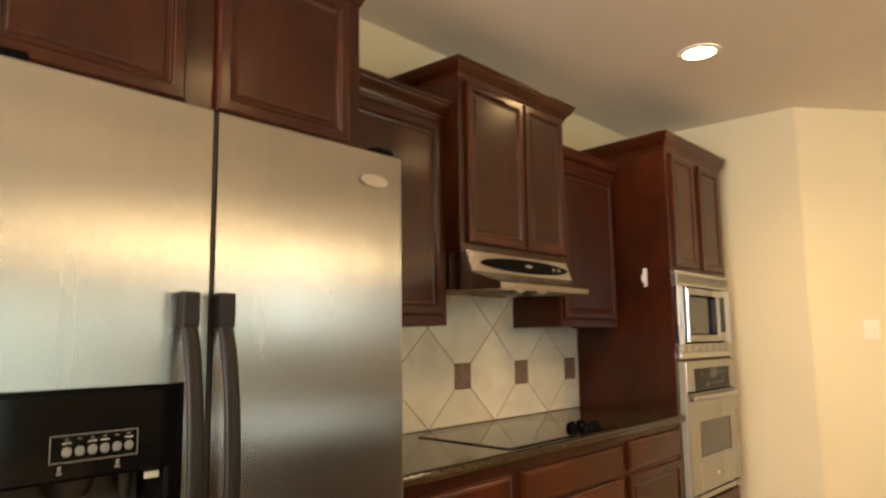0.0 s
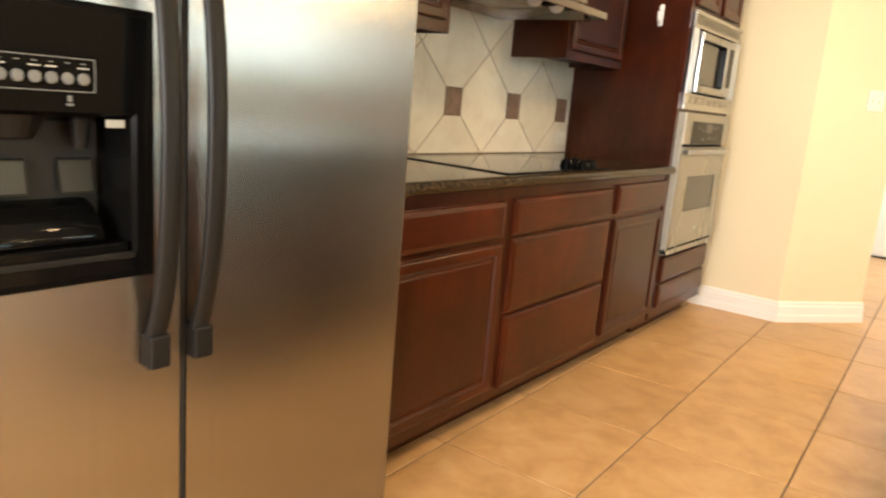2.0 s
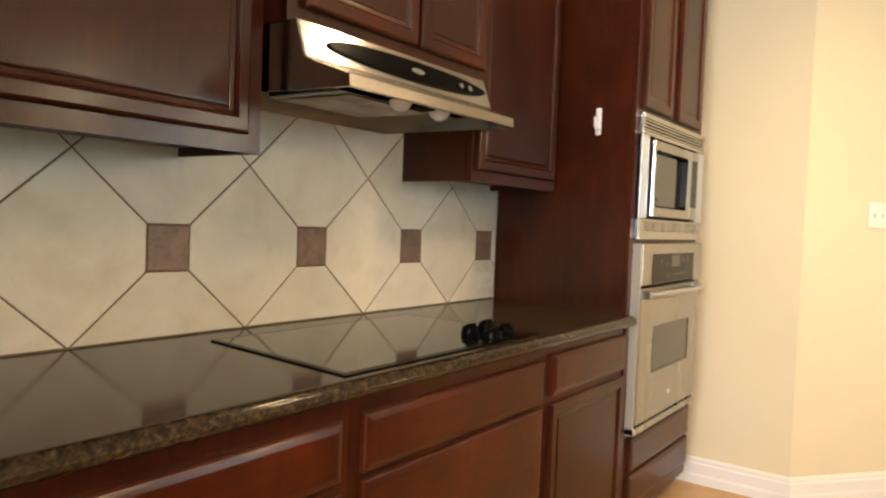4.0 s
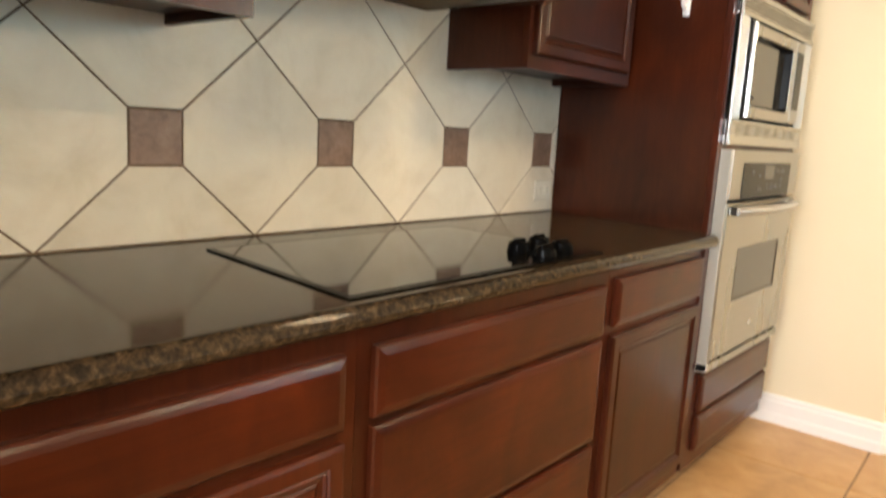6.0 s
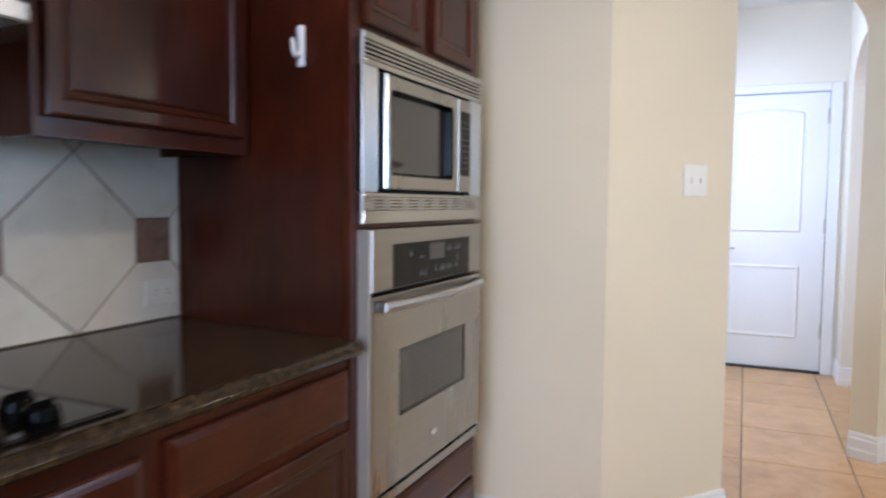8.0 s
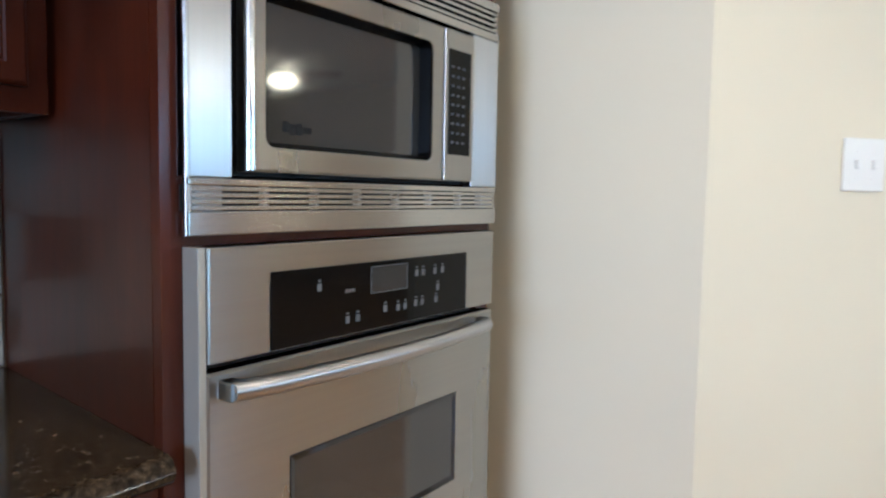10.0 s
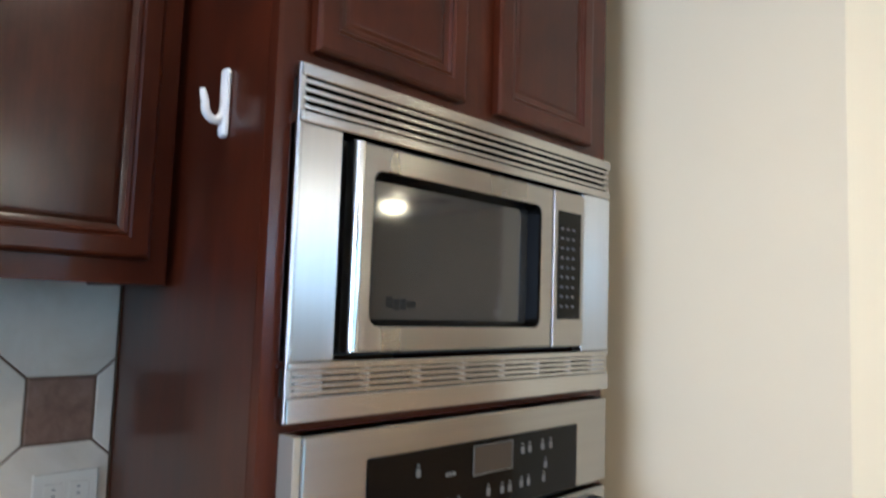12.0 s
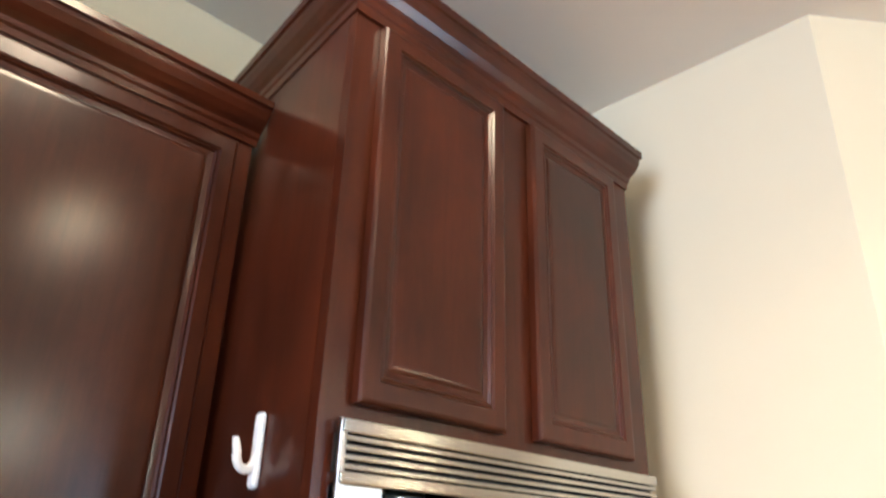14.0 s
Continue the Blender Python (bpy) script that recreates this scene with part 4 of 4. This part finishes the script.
# ---- lamps ----
for cx, cy in CANS:
    l = thing("recessed_light", (cx, cy, CEIL), "round white recessed ceiling light, switched on; the farthest are unseen added fill", "ceiling light", "recessed ceiling lights")
    rim = bmesh.new()
    prof = [(0.075, -0.001), (0.078, -0.010), (0.096, -0.008), (0.100, -0.001)]
    loops = [[rim.verts.new((cx + r * math.cos(2 * math.pi * j / 28), cy + r * math.sin(2 * math.pi * j / 28), CEIL + h)) for j in range(28)] for r, h in prof]
    for p, q in zip(loops, loops[1:]):
        for j in range(28):
            rim.faces.new((p[j], p[(j + 1) % 28], q[(j + 1) % 28], q[j]))
    part("rim", rim, WHITE, l)
    part("lens", disc((cx, cy, CEIL - 0.004), "z", 0.076, 0.004, sides=28), CAN_GLOW, l, "glowing frosted lens")

# ceiling fan with a lamp in the living room, and three pendants
fan = thing("ceiling_fan", (6.0, 8.9, CEIL), "dark ceiling fan with a glowing glass bowl lamp", "ceiling fan")
part("rod", disc((6.0, 8.9, CEIL - 0.05), "z", 0.02, 0.1), HANDLE_M, fan)
part("motor", disc((6.0, 8.9, CEIL - 0.13), "z", 0.12, 0.08, 0.02), HANDLE_M, fan)
bo = bmesh.new()
bmesh.ops.create_uvsphere(bo, u_segments=24, v_segments=12, radius=0.15)
bo.transform(Matrix.Translation((6.0, 8.9, CEIL - 0.20)) @ Matrix.Diagonal((1, 1, 0.55, 1)))
part("bowl", bo, CAN_GLOW, fan, "glowing glass bowl", True)
for i in range(5):
    a = 2 * math.pi * i / 5
    bl = box(0.16, 0.66, -0.06, 0.06, -0.004, 0.004, 0.003)
    bl.transform(Matrix.Translation((6.0, 8.9, CEIL - 0.12)) @ pose(0, 0, 0, 8, 0, math.degrees(a)))
    part("blade", bl, WOOD_H, fan)

for py in (3.35, 5.23, 7.2):
    pd = thing("pendant_lamp", (7.0, py, CEIL), "globe lamp with warm frosted glass on a short rod, switched on", "pendant lamp", "row of globe pendants")
    part("canopy", disc((7.0, py, CEIL - 0.012), "z", 0.06, 0.024, 0.005), HANDLE_M, pd)
    part("rod", disc((7.0, py, CEIL - 0.08), "z", 0.008, 0.12, sides=10), HANDLE_M, pd)
    part("socket", disc((7.0, py, CEIL - 0.155), "z", 0.03, 0.05, 0.005, 16), HANDLE_M, pd)
    gb = bmesh.new()
    bmesh.ops.create_uvsphere(gb, u_segments=24, v_segments=14, radius=0.13)
    gb.transform(Matrix.Translation((7.0, py, CEIL - 0.30)))
    part("globe", gb, GLOBE, pd, "glowing frosted glass globe", True)

# ---- kitchen island across from the cabinets ----
isl = thing("kitchen_island", (1.915, 1.62, 0), "dark cherry kitchen island with a dark granite top", "island")
part("body", box(1.955, 2.92, 1.66, 4.28, 0.10, 0.874, 0.004), WOOD, isl)
part("toe_kick", box(2.02, 2.86, 1.72, 4.22, 0.0, 0.099), WOOD_H, isl)
part("worktop", box(1.915, 2.97, 1.62, 4.32, 0.875, 0.914, 0.008), GRANITE, isl)
for k in range(3):
    cy = 1.72 + k * 0.84
    pn = rings(-cy - 0.77, -cy, 0.14, 0.85, -1.934, DOOR_STEPS + PANEL_STEPS[1:])
    pn.transform(pose(0, 0, 0, 0, 0, 180))
    part("door", pn, WOOD, isl)

# ---- splashback tiles ----
PY, PZ, Y0T, Z0T, HALF = 0.4925, 0.458, 2.350, 1.1425, 0.0595
splash = tagged(finish("splashback", box(-0.011, -0.0025, 1.64, TOWER_W, 0.9145, 1.69), GROUT), "brown grout behind large cream diamond wall tiles with brown inserts", "splashback", kind="structure")


def clip(poly, y0, y1, z0, z1):
    for axis, lim, keep in ((0, y0, 1), (0, y1, -1), (1, z0, 1), (1, z1, -1)):
        res = []
        for p, q in zip(poly, poly[1:] + poly[:1]):
            pin, qin = keep * (p[axis] - lim) >= 0, keep * (q[axis] - lim) >= 0
            if pin:
                res.append(p)
            if pin != qin:
                u = (lim - p[axis]) / (q[axis] - p[axis])
                res.append((p[0] + u * (q[0] - p[0]), p[1] + u * (q[1] - p[1])))
        poly = res
        if len(poly) < 3:
            return []
    return poly


def area(poly):
    return abs(sum(p[0] * q[1] - q[0] * p[1] for p, q in zip(poly, poly[1:] + poly[:1]))) / 2


def shrink(poly, d):
    n, res = len(poly), []
    sign = 1 if sum(p[0] * q[1] - q[0] * p[1] for p, q in zip(poly, poly[1:] + poly[:1])) > 0 else -1
    for i in range(n):
        a, b, c = Vector(poly[i - 1]), Vector(poly[i]), Vector(poly[(i + 1) % n])
        u, v = (b - a).normalized(), (c - b).normalized()
        nu, nv = Vector((-u.y, u.x)) * sign, Vector((-v.y, v.x)) * sign
        m = (nu + nv)
        if m.length < 1e-4:
            m = nu
        m.normalize()
        res.append(tuple(b + m * (d / max(m.dot(nu), 0.35))))
    return res


def tile_piece(name, poly, mat, x=0.0, gap=0.0022, rise=0.0):
    poly = [p for i, p in enumerate(poly) if (Vector(p) - Vector(poly[i - 1])).length > 0.003]
    if len(poly) < 3 or area(poly) < 0.0008:
        return
    cy, cz = sum(p[0] for p in poly) / len(poly), sum(p[1] for p in poly) / len(poly)
    outer, inner = shrink(poly, gap), shrink(poly, gap + 0.0018)
    b = bmesh.new()
    rows = [[b.verts.new((h, p[0] - cy, p[1] - cz)) for p in pl] for pl, h in ((outer, -0.006), (outer, -0.0012 + rise), (inner, rise))]
    n = len(poly)
    for r, s in zip(rows, rows[1:]):
        for i in range(n):
            b.faces.new((r[i], r[(i + 1) % n], s[(i + 1) % n], s[i]))
    b.faces.new(rows[-1])
    ob = finish(name, b, mat)
    ob.parent, ob.location = splash, (x, cy, cz)


LIM = (1.66, TOWER_W - 0.002, 0.9155, 1.68)
for i in range(-2, 4):
    for j in range(-1, 2):
        cy, cz = Y0T + i * PY, Z0T + j * PZ
        s = HALF
        if j == 0:
            tile_piece("insert_tile", clip([(cy - s, cz - s), (cy + s, cz - s), (cy + s, cz + s), (cy - s, cz + s)], *LIM), INSERT)
        # the tile between two inserts
        my = cy + PY / 2
        g = s if j == 0 else 0.0
        q = [(my, cz - PZ / 2), (my + PY / 2 - g, cz - g), (my + PY / 2 - g, cz + g), (my, cz + PZ / 2), (my - PY / 2 + g, cz + g), (my - PY / 2 + g, cz - g)]
        if g == 0.0:
            q = [q[0], q[1], q[3], q[4]]
        tile_piece("wall_tile", clip(q, *LIM), SPLASH)
    for j in range(-1, 2):
        # the tile above an insert, centred on the crossing height
        cy, cz = Y0T + i * PY, Z0T + (j + 0.5) * PZ
        s = HALF
        bot = [(cy - s, cz - PZ / 2 + s), (cy + s, cz - PZ / 2 + s)] if j == 0 else [(cy, cz - PZ / 2)]
        topp = [(cy + s, cz + PZ / 2 - s), (cy - s, cz + PZ / 2 - s)] if j == -1 else [(cy, cz + PZ / 2)]
        tile_piece("wall_tile", clip(bot + [(cy + PY / 2, cz)] + topp + [(cy - PY / 2, cz)], *LIM), SPLASH)

# outlet sockets
for oy in (3.823, 3.867):
    soc = part("socket", box(0.0074, 0.009, oy - 0.017, oy + 0.017, 0.978, 1.011, 0.002), IVORY, outlet)
    for dz in (-0.006, 0.006):
        part("slot", box(0.0089, 0.0094, oy - 0.004, oy + 0.003, 0.9945 + dz - 0.001, 0.9945 + dz + 0.001), SHADOW, soc)

# ---- floor tiles ----
TX, TY, OX, OY, G = 0.489, 0.560, 1.056, 3.838, 0.0035
TURN = Matrix.Translation((OX, OY, 0)) @ pose(0, 0, 0, 0, 0, 1.4)
floor = bpy.data.objects["floor"]
b = bmesh.new()
rows = []
for d, h in ((0, -0.006), (0, -0.0015), (0.0018, 0.0)):
    w, v = TX / 2 - G - d, TY / 2 - G - d
    rows.append([b.verts.new((x, y, h)) for x, y in ((-w, -v), (w, -v), (w, v), (-w, v))])
for r, s in zip(rows, rows[1:]):
    for i in range(4):
        b.faces.new((r[i], r[(i + 1) % 4], s[(i + 1) % 4], s[i]))
b.faces.new(rows[-1])
tile_mesh = bpy.data.meshes.new("floor_tile")
b.to_mesh(tile_mesh)
b.free()
tile_mesh.materials.append(FLOOR_TILE)
far = bmesh.new()
for i in range(-3, 17):
    for j in range(-13, 13):
        cx, cy, _ = TURN @ Vector(((i + 0.5) * TX, (j + 0.5) * TY, 0))
        if cx < 0 or cx > KX or cy < KY or cy > KN:
            continue
        if cx < 4.2 and 0.4 < cy < DOORY + 0.2:
            ob = new("tile", tile_mesh)
            ob.parent, ob.location, ob.rotation_euler = floor, (cx, cy, 0), (0, 0, radians(1.4))
        else:
            far.from_mesh(tile_mesh)
            far.verts.ensure_lookup_table()
            bmesh.ops.transform(far, verts=far.verts[-12:], matrix=Matrix.Translation((cx, cy, 0)) @ pose(0, 0, 0, 0, 0, 1.4))
ft = finish("far_tiles", far, FLOOR_TILE, floor)
ft["kind"] = "stuff"
